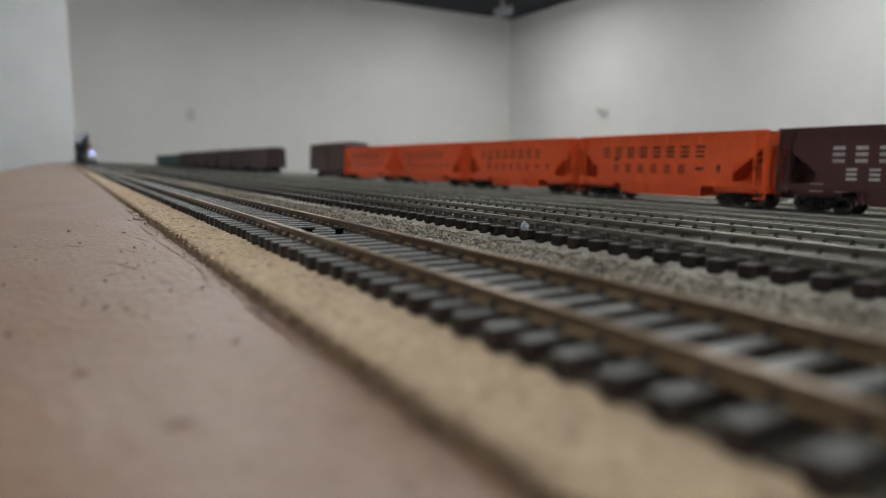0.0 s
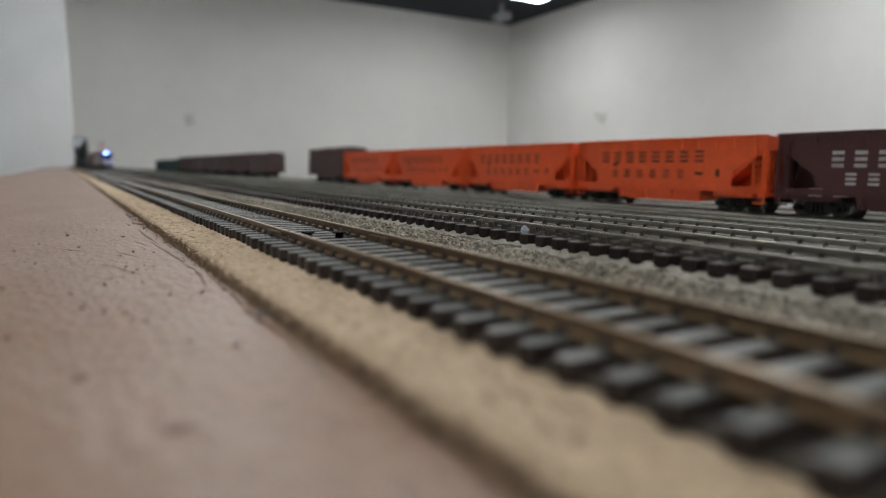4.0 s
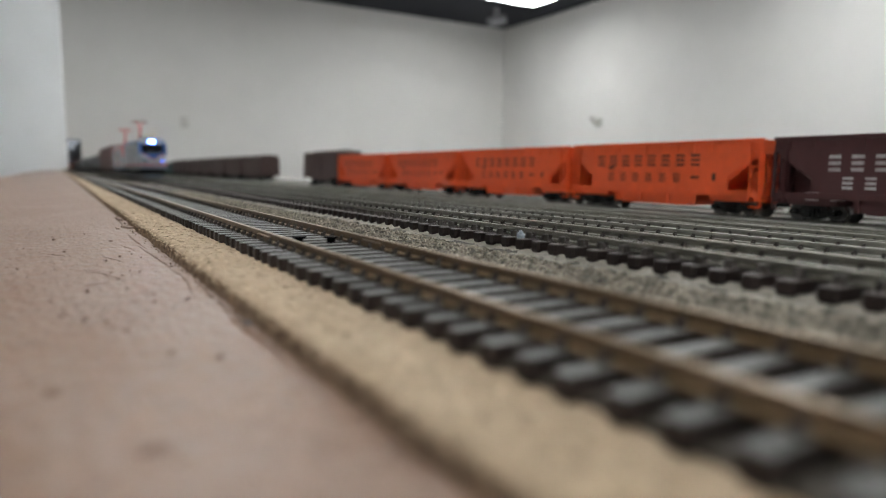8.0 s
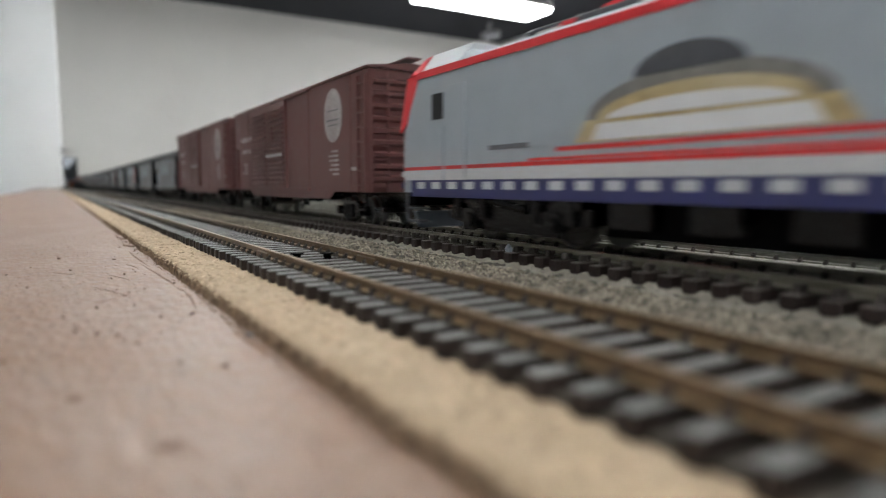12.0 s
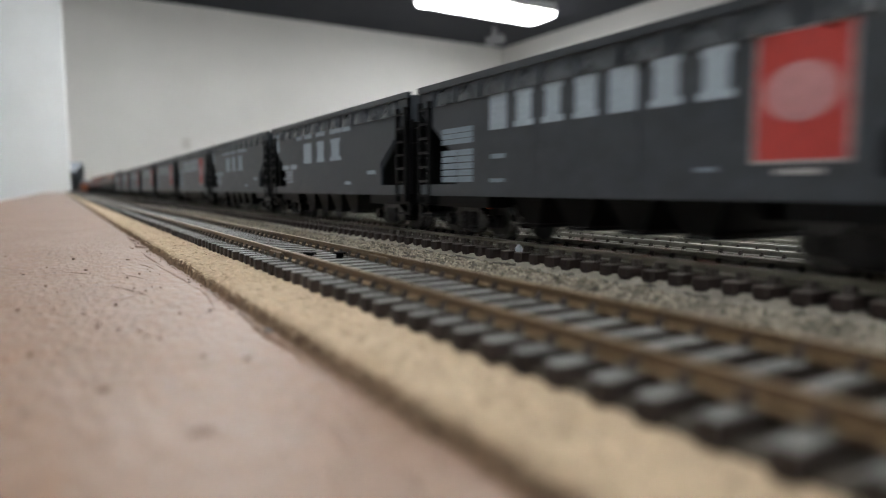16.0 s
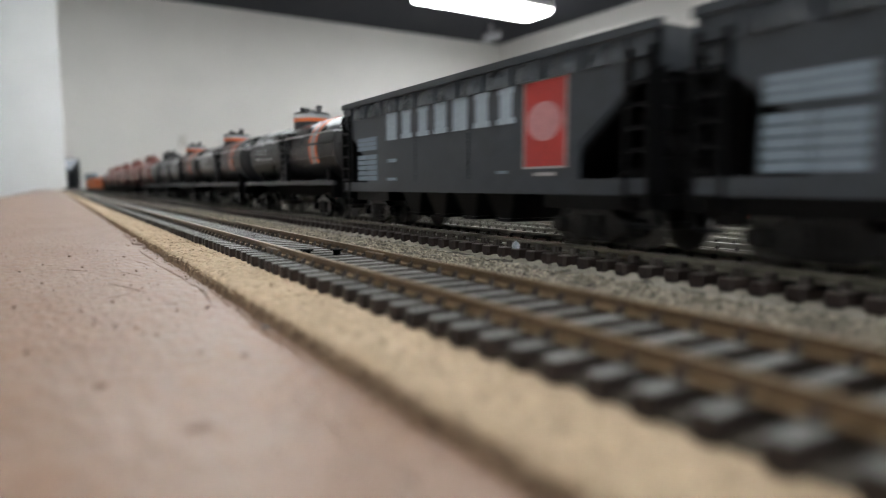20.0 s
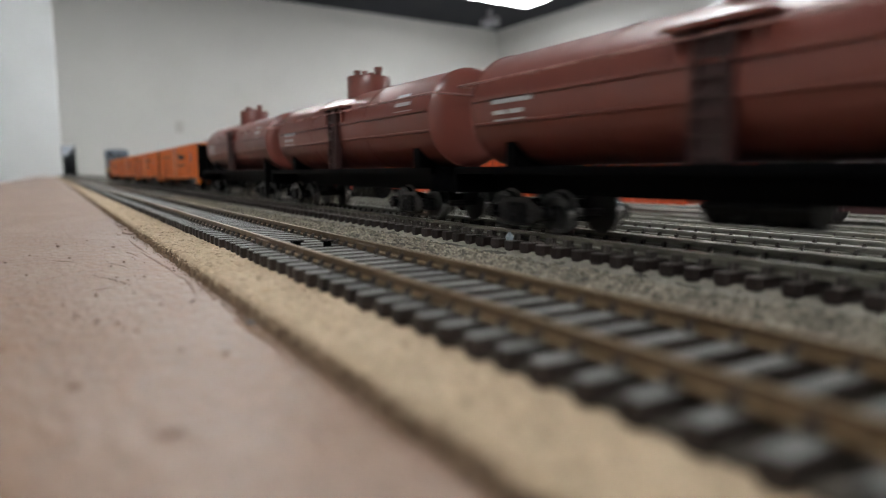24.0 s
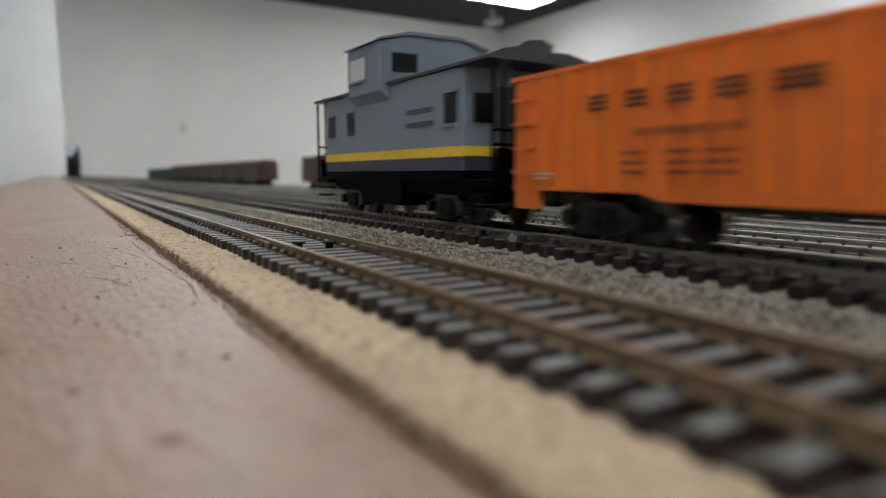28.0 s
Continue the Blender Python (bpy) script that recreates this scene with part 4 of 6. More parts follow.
def truck(parent, y, base=0.0205, r=0.0052, wide=0.0122, material="truck"):
    t = part("truck", Shape().box(-wide, wide, y - 0.003, y + 0.003, r - 0.001, r + 0.003).tube((0, y, r + 0.002), (0, y, r + 0.0065), 0.004, 10), material, parent)
    h = base / 2
    for k in (-1, 1):
        a, b = k * (wide - 0.0016), k * (wide + 0.0008)
        s = Shape()
        s.prism([(y - h - 0.0035, r - 0.0012), (y - h + 0.002, r - 0.0016), (y - 0.005, r - 0.0034), (y + 0.005, r - 0.0034), (y + h - 0.002, r - 0.0016), (y + h + 0.0035, r - 0.0012),
                 (y + h + 0.0035, r + 0.0012), (y + h - 0.002, r + 0.0018), (y + 0.0055, r + 0.0037), (y - 0.0055, r + 0.0037), (y - h + 0.002, r + 0.0018), (y - h - 0.0035, r + 0.0012)], a, b, "x")
        for e in (-1, 1):
            s.tube((b, y + e * h, r), (b + k * 0.0012, y + e * h, r), 0.0017, 10)
            s.box(min(a, b) - 0.0002, max(a, b) + 0.0008, y + e * h - 0.0022, y + e * h + 0.0022, r - 0.0018, r + 0.0018)
        part("side_frame", s, material, t)
        sp = Shape()
        for q in (-0.0022, 0, 0.0022):
            sp.tube((b + k * 0.0003, y + q, r - 0.0026), (b + k * 0.0003, y + q, r + 0.0024), 0.0009, 8)
        part("spring", sp, material, t)
    for e in (-1, 1):
        wheelset(t, y + e * h, r)
    return t


def coupler(parent, y, sign, z=0.0085):
    s = Shape().box(-0.0012, 0.0012, min(y, y + sign * 0.006), max(y, y + sign * 0.006), z - 0.001, z + 0.001)
    s.box(-0.0018, 0.0018, min(y + sign * 0.0035, y + sign * 0.007), max(y + sign * 0.0035, y + sign * 0.007), z - 0.0022, z + 0.0022)
    part("coupler", s, "truck", parent, bevel=0.0003)


def ladder(parent, material, x, y0, y1, z0, z1, n, out=0.0012, r=0.00025):
    """A ladder on the side at x."""
    k = -1 if x < 0 else 1
    for y in (y0, y1):
        part("ladder_stile", Shape().box(min(x, x + k * out), max(x, x + k * out), y - r * 1.6, y + r * 1.6, z0, z1), material, parent)
    for i in range(n):
        z = z0 + (z1 - z0) * (i + 0.5) / n
        part("ladder_rung", Shape().box(min(x + k * out * 0.5, x + k * out * 0.95), max(x + k * out * 0.5, x + k * out * 0.95), y0, y1, z - r * 1.4, z + r * 1.4), material, parent)


def end_ladder(parent, material, y, x0, x1, z0, z1, n, sign):
    s = Shape()
    for x in (x0, x1):
        s.box(x - 0.0004, x + 0.0004, min(y, y + sign * 0.001), max(y, y + sign * 0.001), z0, z1)
    for i in range(n):
        z = z0 + (z1 - z0) * (i + 0.5) / n
        s.box(x0, x1, min(y + sign * 0.0006, y + sign * 0.0012), max(y + sign * 0.0006, y + sign * 0.0012), z - 0.0003, z + 0.0003)
    part("end_ladder", s, material, parent)


SINGLE = {"lettering": "print_mark", "placard_lines": "placard_line", "stars": "painted_star"}


def bars(parent, material, x, cells, name="lettering", label=""):
    """Raised print on the side at x: rectangles (y0, y1, z0, z1), 0.15 mm proud."""
    k = -1 if x < 0 else 1
    if len(cells) > 1 and name != "letter":
        return [bars(parent, material, x, [cell], SINGLE.get(name, name), label) for cell in cells]
    s = Shape()
    for y0, y1, z0, z1 in cells:
        s.box(min(x, x + k * 0.00015), max(x, x + k * 0.00015), y0, y1, z0, z1)
    return part(name, s, material, parent, label)


def marks(parent, material, x, cells, label=""):
    for cell in cells:
        bars(parent, material, x, [cell], "print_block", label)


def glyphs(y0, z0, w, h, gap, count, style=0):
    """Plain blocks the size of letters, a little waisted."""
    out = []
    for i in range(count):
        a = y0 + i * (w + gap)
        t = w * (0.16, 0.08, 0.0, 0.12)[(i * 7 + style) % 4]
        out.append((a, a + w, z0, z0 + h * 0.16))
        out.append((a + t, a + w - t, z0 + h * 0.16, z0 + h * 0.84))
        out.append((a + t * 0.4, a + w - t * 0.4, z0 + h * 0.84, z0 + h))
    return out


def letters(parent, material, x, y0, z0, w, h, gap, count, style=0, label=""):
    """A row of raised block marks, each a part of its own."""
    for i in range(count):
        bars(parent, material, x, glyphs(y0 + i * (w + gap), z0, w, h, 0, 1, style + i * 7), "letter", label)


def lines(y0, y1, z, n, pitch, h, rnd):
    return [(y0 + (y1 - y0) * rnd.uniform(0, 0.08), y1 - (y1 - y0) * rnd.uniform(0, 0.45), z - i * pitch, z - i * pitch + h) for i in range(n)]


W = 0.0175


def hopper(label, paint="hopper", style="letters_wide", length=0.155, print_mat="print_white"):
    """An open-top hopper car with ribbed sides, sloped ends and four chutes."""
    c = thing("hopper_car", label, "hopper car", "hopper cars")
    h = length / 2
    sill, top = 0.0150, 0.0448
    rnd = random.Random(3)
    # ends, slopes and chutes of black cars get the darker copy, for shade
    frame_tone = "hopper_shaded" if paint == "hopper" else paint
    for k in (-1, 1):
        a, b = k * W, k * (W - 0.0009)
        s = Shape().prism([(-h, top), (-h, top - 0.0065), (-h + 0.0215, top - 0.0215), (-h + 0.0215, sill), (h - 0.0215, sill), (h - 0.0215, top - 0.0215), (h, top - 0.0065), (h, top)], a, b, "x")
        part("side_panel", s, paint, c)
        part("side_sill", Shape().box(min(a, a + k * 0.0006), max(a, a + k * 0.0006), -h + 0.001, h - 0.001, sill - 0.0028, sill + 0.0006), paint, c)
        part("top_chord", Shape().box(min(b, a + k * 0.0008), max(b, a + k * 0.0008), -h - 0.0005, h + 0.0005, top - 0.0012, top + 0.0008), paint, c, bevel=0.0002)
        for i in range(12):
            y = -h + 0.0085 + i * (length - 0.017) / 11
            zb = sill + 0.0006 if abs(y) < h - 0.022 else sill + (abs(y) - h + 0.022) * 1.02 + 0.001
            part("rib", Shape().box(min(a, a + k * 0.0007), max(a, a + k * 0.0007), y - 0.0005, y + 0.0005, top - 0.0060 if style != "plain" else zb, top - 0.0012), paint, c)
        if paint == "hopper":
            for i in range(11):
                y = -h + 0.0085 + (i + 0.5) * (length - 0.017) / 11
                n, rings = 12, []
                for q, o in ((1.0, 0.0), (0.85, 0.0004), (0.5, 0.0008), (0.12, 0.0009)):
                    rings.append([(a + k * o, y + 0.0047 * q * math.cos(math.pi * j / (n - 1)), top - 0.0060 + 0.0047 * q * math.sin(math.pi * j / (n - 1))) for j in range(n)])
                part("panel_bulge", Shape().loft(rings), "bulge", c, smooth=True)
        for e in (-1, 1):
            part("corner_post", Shape().box(min(a, b), max(a, b), min(e * h, e * (h - 0.0016)), max(e * h, e * (h - 0.0016)), 0.010, top - 0.007), frame_tone, c)
            ladder(c, frame_tone, k * W, min(e * (h - 0.001), e * (h - 0.007)), max(e * (h - 0.001), e * (h - 0.007)), 0.010, top - 0.004, 7)
            part("step", Shape().box(min(a, b), max(a, b), min(e * h, e * (h - 0.007)), max(e * h, e * (h - 0.007)), 0.0058, 0.0066).box(min(a, b), max(a, b), e * h - 0.0004, e * h + 0.0004, 0.0062, 0.0105), frame_tone, c)
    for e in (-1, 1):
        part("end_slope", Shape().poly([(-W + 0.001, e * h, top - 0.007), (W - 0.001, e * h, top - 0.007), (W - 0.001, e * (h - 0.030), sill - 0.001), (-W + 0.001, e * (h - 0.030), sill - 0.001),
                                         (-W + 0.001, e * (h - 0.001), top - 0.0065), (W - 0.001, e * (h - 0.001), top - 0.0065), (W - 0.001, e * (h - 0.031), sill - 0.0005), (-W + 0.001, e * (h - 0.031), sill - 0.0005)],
                                        [(0, 1, 2, 3), (4, 7, 6, 5), (0, 4, 5, 1), (3, 2, 6, 7), (0, 3, 7, 4), (1, 5, 6, 2)]), frame_tone, c)
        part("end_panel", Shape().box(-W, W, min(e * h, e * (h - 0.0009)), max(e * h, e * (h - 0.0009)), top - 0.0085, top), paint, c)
        part("end_sill", Shape().box(-W, W, min(e * h, e * (h - 0.004)), max(e * h, e * (h - 0.004)), 0.0095, 0.0125), frame_tone, c)
        end_ladder(c, frame_tone, e * h, -W + 0.001, -W + 0.007, 0.0125, top - 0.008, 5, e)
        # web, bolster and posts are added to close off the dark ends
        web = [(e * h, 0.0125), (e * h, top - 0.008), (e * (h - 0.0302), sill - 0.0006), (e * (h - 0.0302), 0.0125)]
        part("centre_web", Shape().prism(web, -0.0005, 0.0005, "x"), frame_tone, c)
        part("brace", Shape().tube((-0.006, e * (h - 0.002), 0.012), (-0.012, e * (h - 0.012), top - 0.012), 0.0006, 6).tube((0.006, e * (h - 0.002), 0.012), (0.012, e * (h - 0.012), top - 0.012), 0.0006, 6), frame_tone, c)
        part("bolster", Shape().box(-W + 0.002, W - 0.002, e * (h - 0.0215) - 0.0135, e * (h - 0.0215) + 0.0135, 0.0090, 0.0148), frame_tone, c)
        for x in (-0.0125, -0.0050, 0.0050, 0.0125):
            part("end_post", Shape().box(x - 0.0027, x + 0.0027, min(e * (h - 0.0035), e * (h - 0.0020)), max(e * (h - 0.0035), e * (h - 0.0020)), 0.0125, top - 0.0095), frame_tone, c)
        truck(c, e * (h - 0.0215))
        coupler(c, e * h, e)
    part("centre_sill", Shape().box(-0.0022, 0.0022, -h, h, 0.0085, 0.0125), frame_tone, c)
    if style in ("yard", "yard_big"):
        part("hopper_bay", Shape().prism([(-0.036, sill), (0.036, sill), (0.033, 0.0062), (-0.033, 0.0062)], -W + 0.0015, W - 0.0015, "x"), paint, c)
        for y in (-0.033, -0.011, 0.011, 0.033):
            part("bay_rib", Shape().box(-W + 0.0004, W - 0.0004, y - 0.0012, y + 0.0012, 0.0060, sill), paint, c)
        part("bay_gate", Shape().box(-W + 0.004, W - 0.004, -0.030, 0.030, 0.0050, 0.0061), paint, c)
    for i in range(0 if style in ("yard", "yard_big") else 4):
        y = (i - 1.5) * 0.0165
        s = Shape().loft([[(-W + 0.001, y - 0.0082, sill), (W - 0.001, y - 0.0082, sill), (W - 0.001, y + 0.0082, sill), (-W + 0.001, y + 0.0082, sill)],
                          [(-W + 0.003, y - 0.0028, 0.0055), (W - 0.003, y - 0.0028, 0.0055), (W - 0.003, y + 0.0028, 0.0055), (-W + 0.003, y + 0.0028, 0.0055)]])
        part("chute", s, frame_tone, c)
        part("chute_gate", Shape().box(-W + 0.0025, W - 0.0025, y - 0.0034, y + 0.0034, 0.0047, 0.0056), frame_tone, c)
    part("floor", Shape().box(-W + 0.001, W - 0.001, -h + 0.031, h - 0.031, sill - 0.0003, sill + 0.0005), paint, c)
    if style == "letters_wide":        # seven tall letters and a red panel
        letters(c, print_mat, -W, -0.0330, 0.0297, 0.0074, 0.0090, 0.0034, 7)
        bars(c, "red_panel", -W, [(-0.0518, -0.0371, 0.0187, 0.0386)], "red_panel", "red panel with a pale disc")
        for cell in ((-0.0523, -0.0518, 0.0182, 0.0390), (-0.0371, -0.0366, 0.0182, 0.0390), (-0.0518, -0.0371, 0.0386, 0.0390), (-0.0518, -0.0371, 0.0182, 0.0187), (-0.0483, -0.0408, 0.0165, 0.0173)):
            bars(c, "white_dim", -W, [cell], "panel_border")
        ring = [(-0.04445 + 0.0060 * math.cos(q * math.pi / 10), 0.0292 + 0.0046 * math.sin(q * math.pi / 10)) for q in range(20)]
        part("emblem", Shape().prism(ring, -W - 0.00032, -W - 0.00015, "x"), "band_red", c, "pale red disc")
        small = [(0.0475, 0.0640, z, z + 0.0014) for z in (0.0303, 0.0287, 0.0271)]
        small += [(y, y + wide, z, z + 0.0016) for y, wide in ((0.0475, 0.0080), (0.0560, 0.0080)) for z in (0.0238, 0.0219, 0.0200, 0.0181, 0.0162)]
        bars(c, "print_small", -W, small, label="small pale print as bars")
        bars(c, "print_small", -W, [(0.0325, 0.0385, 0.0222, 0.0234), (0.0325, 0.0390, 0.0160, 0.0170), (-0.0300, -0.0255, 0.0172, 0.0180)], label="small pale print as bars")
        for ry in (0.0190, -0.0120, -0.0530):
            dots = Shape()
            for i in range(13):
                dots.box(-W - 0.00035, -W, ry - 0.00028, ry + 0.00028, sill + 0.0010 + i * 0.0011, sill + 0.0016 + i * 0.0011)
            tagged(part("rivet_strip", dots, paint, c), kind="stuff")
    elif style == "letters_big":       # three big marks
        for a, w in ((0.0223, 0.0105), (0.0053, 0.0092), (-0.0123, 0.0124)):
            letters(c, print_mat, -W, a - w / 2, 0.0260, w, 0.0090, 0, 1, int(a * 1000) % 4)
        for y0, y1 in ((0.0298, 0.0378), (0.0168, 0.0265), (0.0000, 0.0104), (-0.0190, -0.0067), (-0.0284, -0.0200)):
            bars(c, print_mat, -W, [(y0, y1, 0.0371, 0.0397)], "print_block")
        bars(c, print_mat, -W, [(0.0660, 0.0745, 0.0332, 0.0420), (0.0385, 0.0480, 0.0238, 0.0260), (0.0510, 0.0610, 0.0238, 0.0260)] + lines(0.044, 0.060, 0.0222, 4, 0.0016, 0.0008, rnd) + [(-0.0515, -0.0445, 0.0196, 0.0210), (-0.0285, -0.0226, 0.0160, 0.0173)], label="small white print")
    elif style == "yard_big":          # one row of tall letters
        for n, y0, pitch, wide, z0, high in ((9, -0.0475, 0.0112, 0.0060, 0.0270, 0.0084), (6, -0.0195, 0.0110, 0.0052, 0.0180, 0.0062)):
            for i in range(n):
                a = y0 + i * pitch
                bars(c, print_mat, -W, [(a, a + wide, z0 + q * high, z0 + (q + 0.22) * high) for q in (0.0, 0.39, 0.78)], "letter")
        bars(c, print_mat, -W, [(0.0520, 0.0590, z, z + 0.0009) for z in (0.0150, 0.0133, 0.0116)] + [(0.0385, 0.0460, 0.0118, 0.0126)], label="small white print")
    elif style == "yard":              # one row of letters and a row of figures
        for n, y0, pitch, wide, z0, high in ((8, -0.0362, 0.0116, 0.0066, 0.0300, 0.0072), (6, -0.0215, 0.0115, 0.0050, 0.0198, 0.0052)):
            for i in range(n):
                a = y0 + i * pitch
                bars(c, print_mat, -W, [(a, a + wide, z0 + q * high, z0 + (q + 0.2) * high) for q in (0.0, 0.4, 0.8)], "letter")
        bars(c, print_mat, -W, [(0.036, 0.041, 0.0275, 0.0295), (-0.048, -0.0455, 0.021, 0.0255), (-0.036, -0.030, 0.022, 0.0238)], label="dark figures as bars")
    return c


def boxcar(label, paint="boxcar", length=0.192, tall=0.0562, plain=False):
    """A steel boxcar with a ribbed double door, a white round emblem and ribbed ends."""
    c = thing("boxcar", label, "boxcar", "boxcars")
    h = length / 2
    sill = 0.0125
    rnd = random.Random(5)
    body = Shape().prism([(-W, sill), (W, sill), (W, tall), (-W, tall)], -h, h, "y")
    part("body", body, paint, c, bevel=0.0004)
    part("roof", Shape().prism([(-W - 0.0007, tall), (W + 0.0007, tall), (W + 0.0006, tall + 0.0008), (0, tall + 0.0028), (-W - 0.0006, tall + 0.0008)], -h - 0.0006, h + 0.0006, "y"), paint, c)
    for i in range(11):
        y = -h + 0.009 + i * (length - 0.018) / 10
        part("roof_rib", Shape().prism([(-W, tall + 0.0009), (0, tall + 0.0030), (W, tall + 0.0009), (0, tall + 0.0036)], y - 0.0006, y + 0.0006, "y"), paint, c)
    part("running_board", Shape().box(-0.0028, 0.0028, -h - 0.002, h + 0.002, tall + 0.0040, tall + 0.0046), paint, c)
    for k in (-1, 1):
        a = k * W
        lo, hi = min(a, a + k * 0.0012), max(a, a + k * 0.0012)
        for d, (y0, y1) in enumerate(((-0.004, 0.0245), (0.0255, 0.054))):
            door = part("door", Shape().box(lo, hi, y0, y1, sill + 0.0015, tall - 0.0012), paint, c)
            for i in range(0 if plain else 16):
                z = sill + 0.003 + i * 0.00235
                p = Shape().prism([(a + k * 0.0012, z), (a + k * 0.0026, z + 0.0003), (a + k * 0.0026, z + 0.0009), (a + k * 0.0012, z + 0.0013)], y0 + 0.0015, y1 - 0.0015, "y")
                part("corrugation", p, paint, door)
        part("door_track", Shape().box(min(a, a + k * 0.0016), max(a, a + k * 0.0016), -0.036, 0.058, sill, sill + 0.0012).box(min(a, a + k * 0.0014), max(a, a + k * 0.0014), -0.036, 0.058, tall - 0.0010, tall - 0.0002), paint, c)
        part("door_plate", Shape().box(min(a + k * 0.0012, a + k * 0.0022), max(a + k * 0.0012, a + k * 0.0022), 0.015, 0.0225, 0.0370, 0.0435), paint, c)
        part("side_sill", Shape().prism([(-h + 0.001, sill), (-h + 0.032, sill), (-h + 0.038, sill - 0.003), (h - 0.038, sill - 0.003), (h - 0.032, sill), (h - 0.001, sill), (h - 0.001, sill + 0.0008), (-h + 0.001, sill + 0.0008)], min(a, a + k * 0.0004), max(a, a + k * 0.0004), "x"), paint, c)
        for y in (-0.080, -0.034, 0.066, 0.081):
            part("seam", Shape().box(min(a, a + k * 0.0003), max(a, a + k * 0.0003), y - 0.0004, y + 0.0004, sill, tall), paint, c)
        for e in (-1, 1):
            ladder(c, paint, a, min(e * (h - 0.001), e * (h - 0.008)), max(e * (h - 0.001), e * (h - 0.008)), sill, tall - 0.002 if e < 0 else 0.036, 8)
            part("stirrup", Shape().box(lo, hi, min(e * (h - 0.001), e * (h - 0.007)), max(e * (h - 0.001), e * (h - 0.007)), 0.0058, 0.0066).box(lo, hi, e * (h - 0.001) - 0.0003, e * (h - 0.001) + 0.0003, 0.006, sill), "truck", c)
    for e in (-1, 1):
        for i in range(9):
            z = sill + 0.0035 + i * 0.0043
            y = e * h
            part("end_rib", Shape().prism([(y, z), (y + e * 0.0011, z + 0.0008), (y + e * 0.0011, z + 0.0018), (y, z + 0.0026)], -W + 0.0018, W - 0.0018, "x"), paint, c)
        end_ladder(c, paint, e * h, -W + 0.001, -W + 0.0075, sill, tall - 0.001, 9, e)
        truck(c, e * (h - 0.028))
        coupler(c, e * h, e)
    part("brake_wheel", Shape().tube((0.006, -h - 0.0012, 0.043), (0.006, -h - 0.0020, 0.043), 0.0042, 14), paint, c)
    part("underframe", Shape().box(-0.0025, 0.0025, -h, h, 0.0082, sill).box(-0.013, 0.013, -0.02, 0.0, 0.0085, sill).tube((0.004, 0.012, 0.0095), (0.004, 0.03, 0.0095), 0.003, 10), "truck", c)
    if plain:
        return c
    ring = [(-0.0625 + 0.0093 * math.cos(q * math.pi / 14), 0.0424 + 0.0105 * math.sin(q * math.pi / 14)) for q in range(28)]
    em = part("emblem", Shape().prism(ring, -W - 0.0002, -W, "x"), "white_dim", c, "white round emblem")
    bars(c, "grey_print", -W - 0.0002, [(-0.0690, -0.0560, 0.0404, 0.0409), (-0.0680, -0.0570, 0.0442, 0.0446), (-0.0680, -0.0570, 0.0385, 0.0388)], "emblem_cross")
    bars(c, "white_dim", -W, [(0.060, 0.083, 0.0395, 0.0420), (0.063, 0.080, 0.0330, 0.0352)] + lines(0.068, 0.082, 0.0265, 4, 0.0017, 0.0008, rnd) + lines(-0.068, -0.057, 0.0280, 6, 0.0018, 0.0009, rnd) + [(-0.086, -0.080, 0.0205, 0.0218)], label="small white print")
    bars(c, "white", -W - 0.0026, [(-0.003, 0.0235, 0.0290, 0.0302)], "door_stripe", "white chalk-like stripe on the door")
    return c


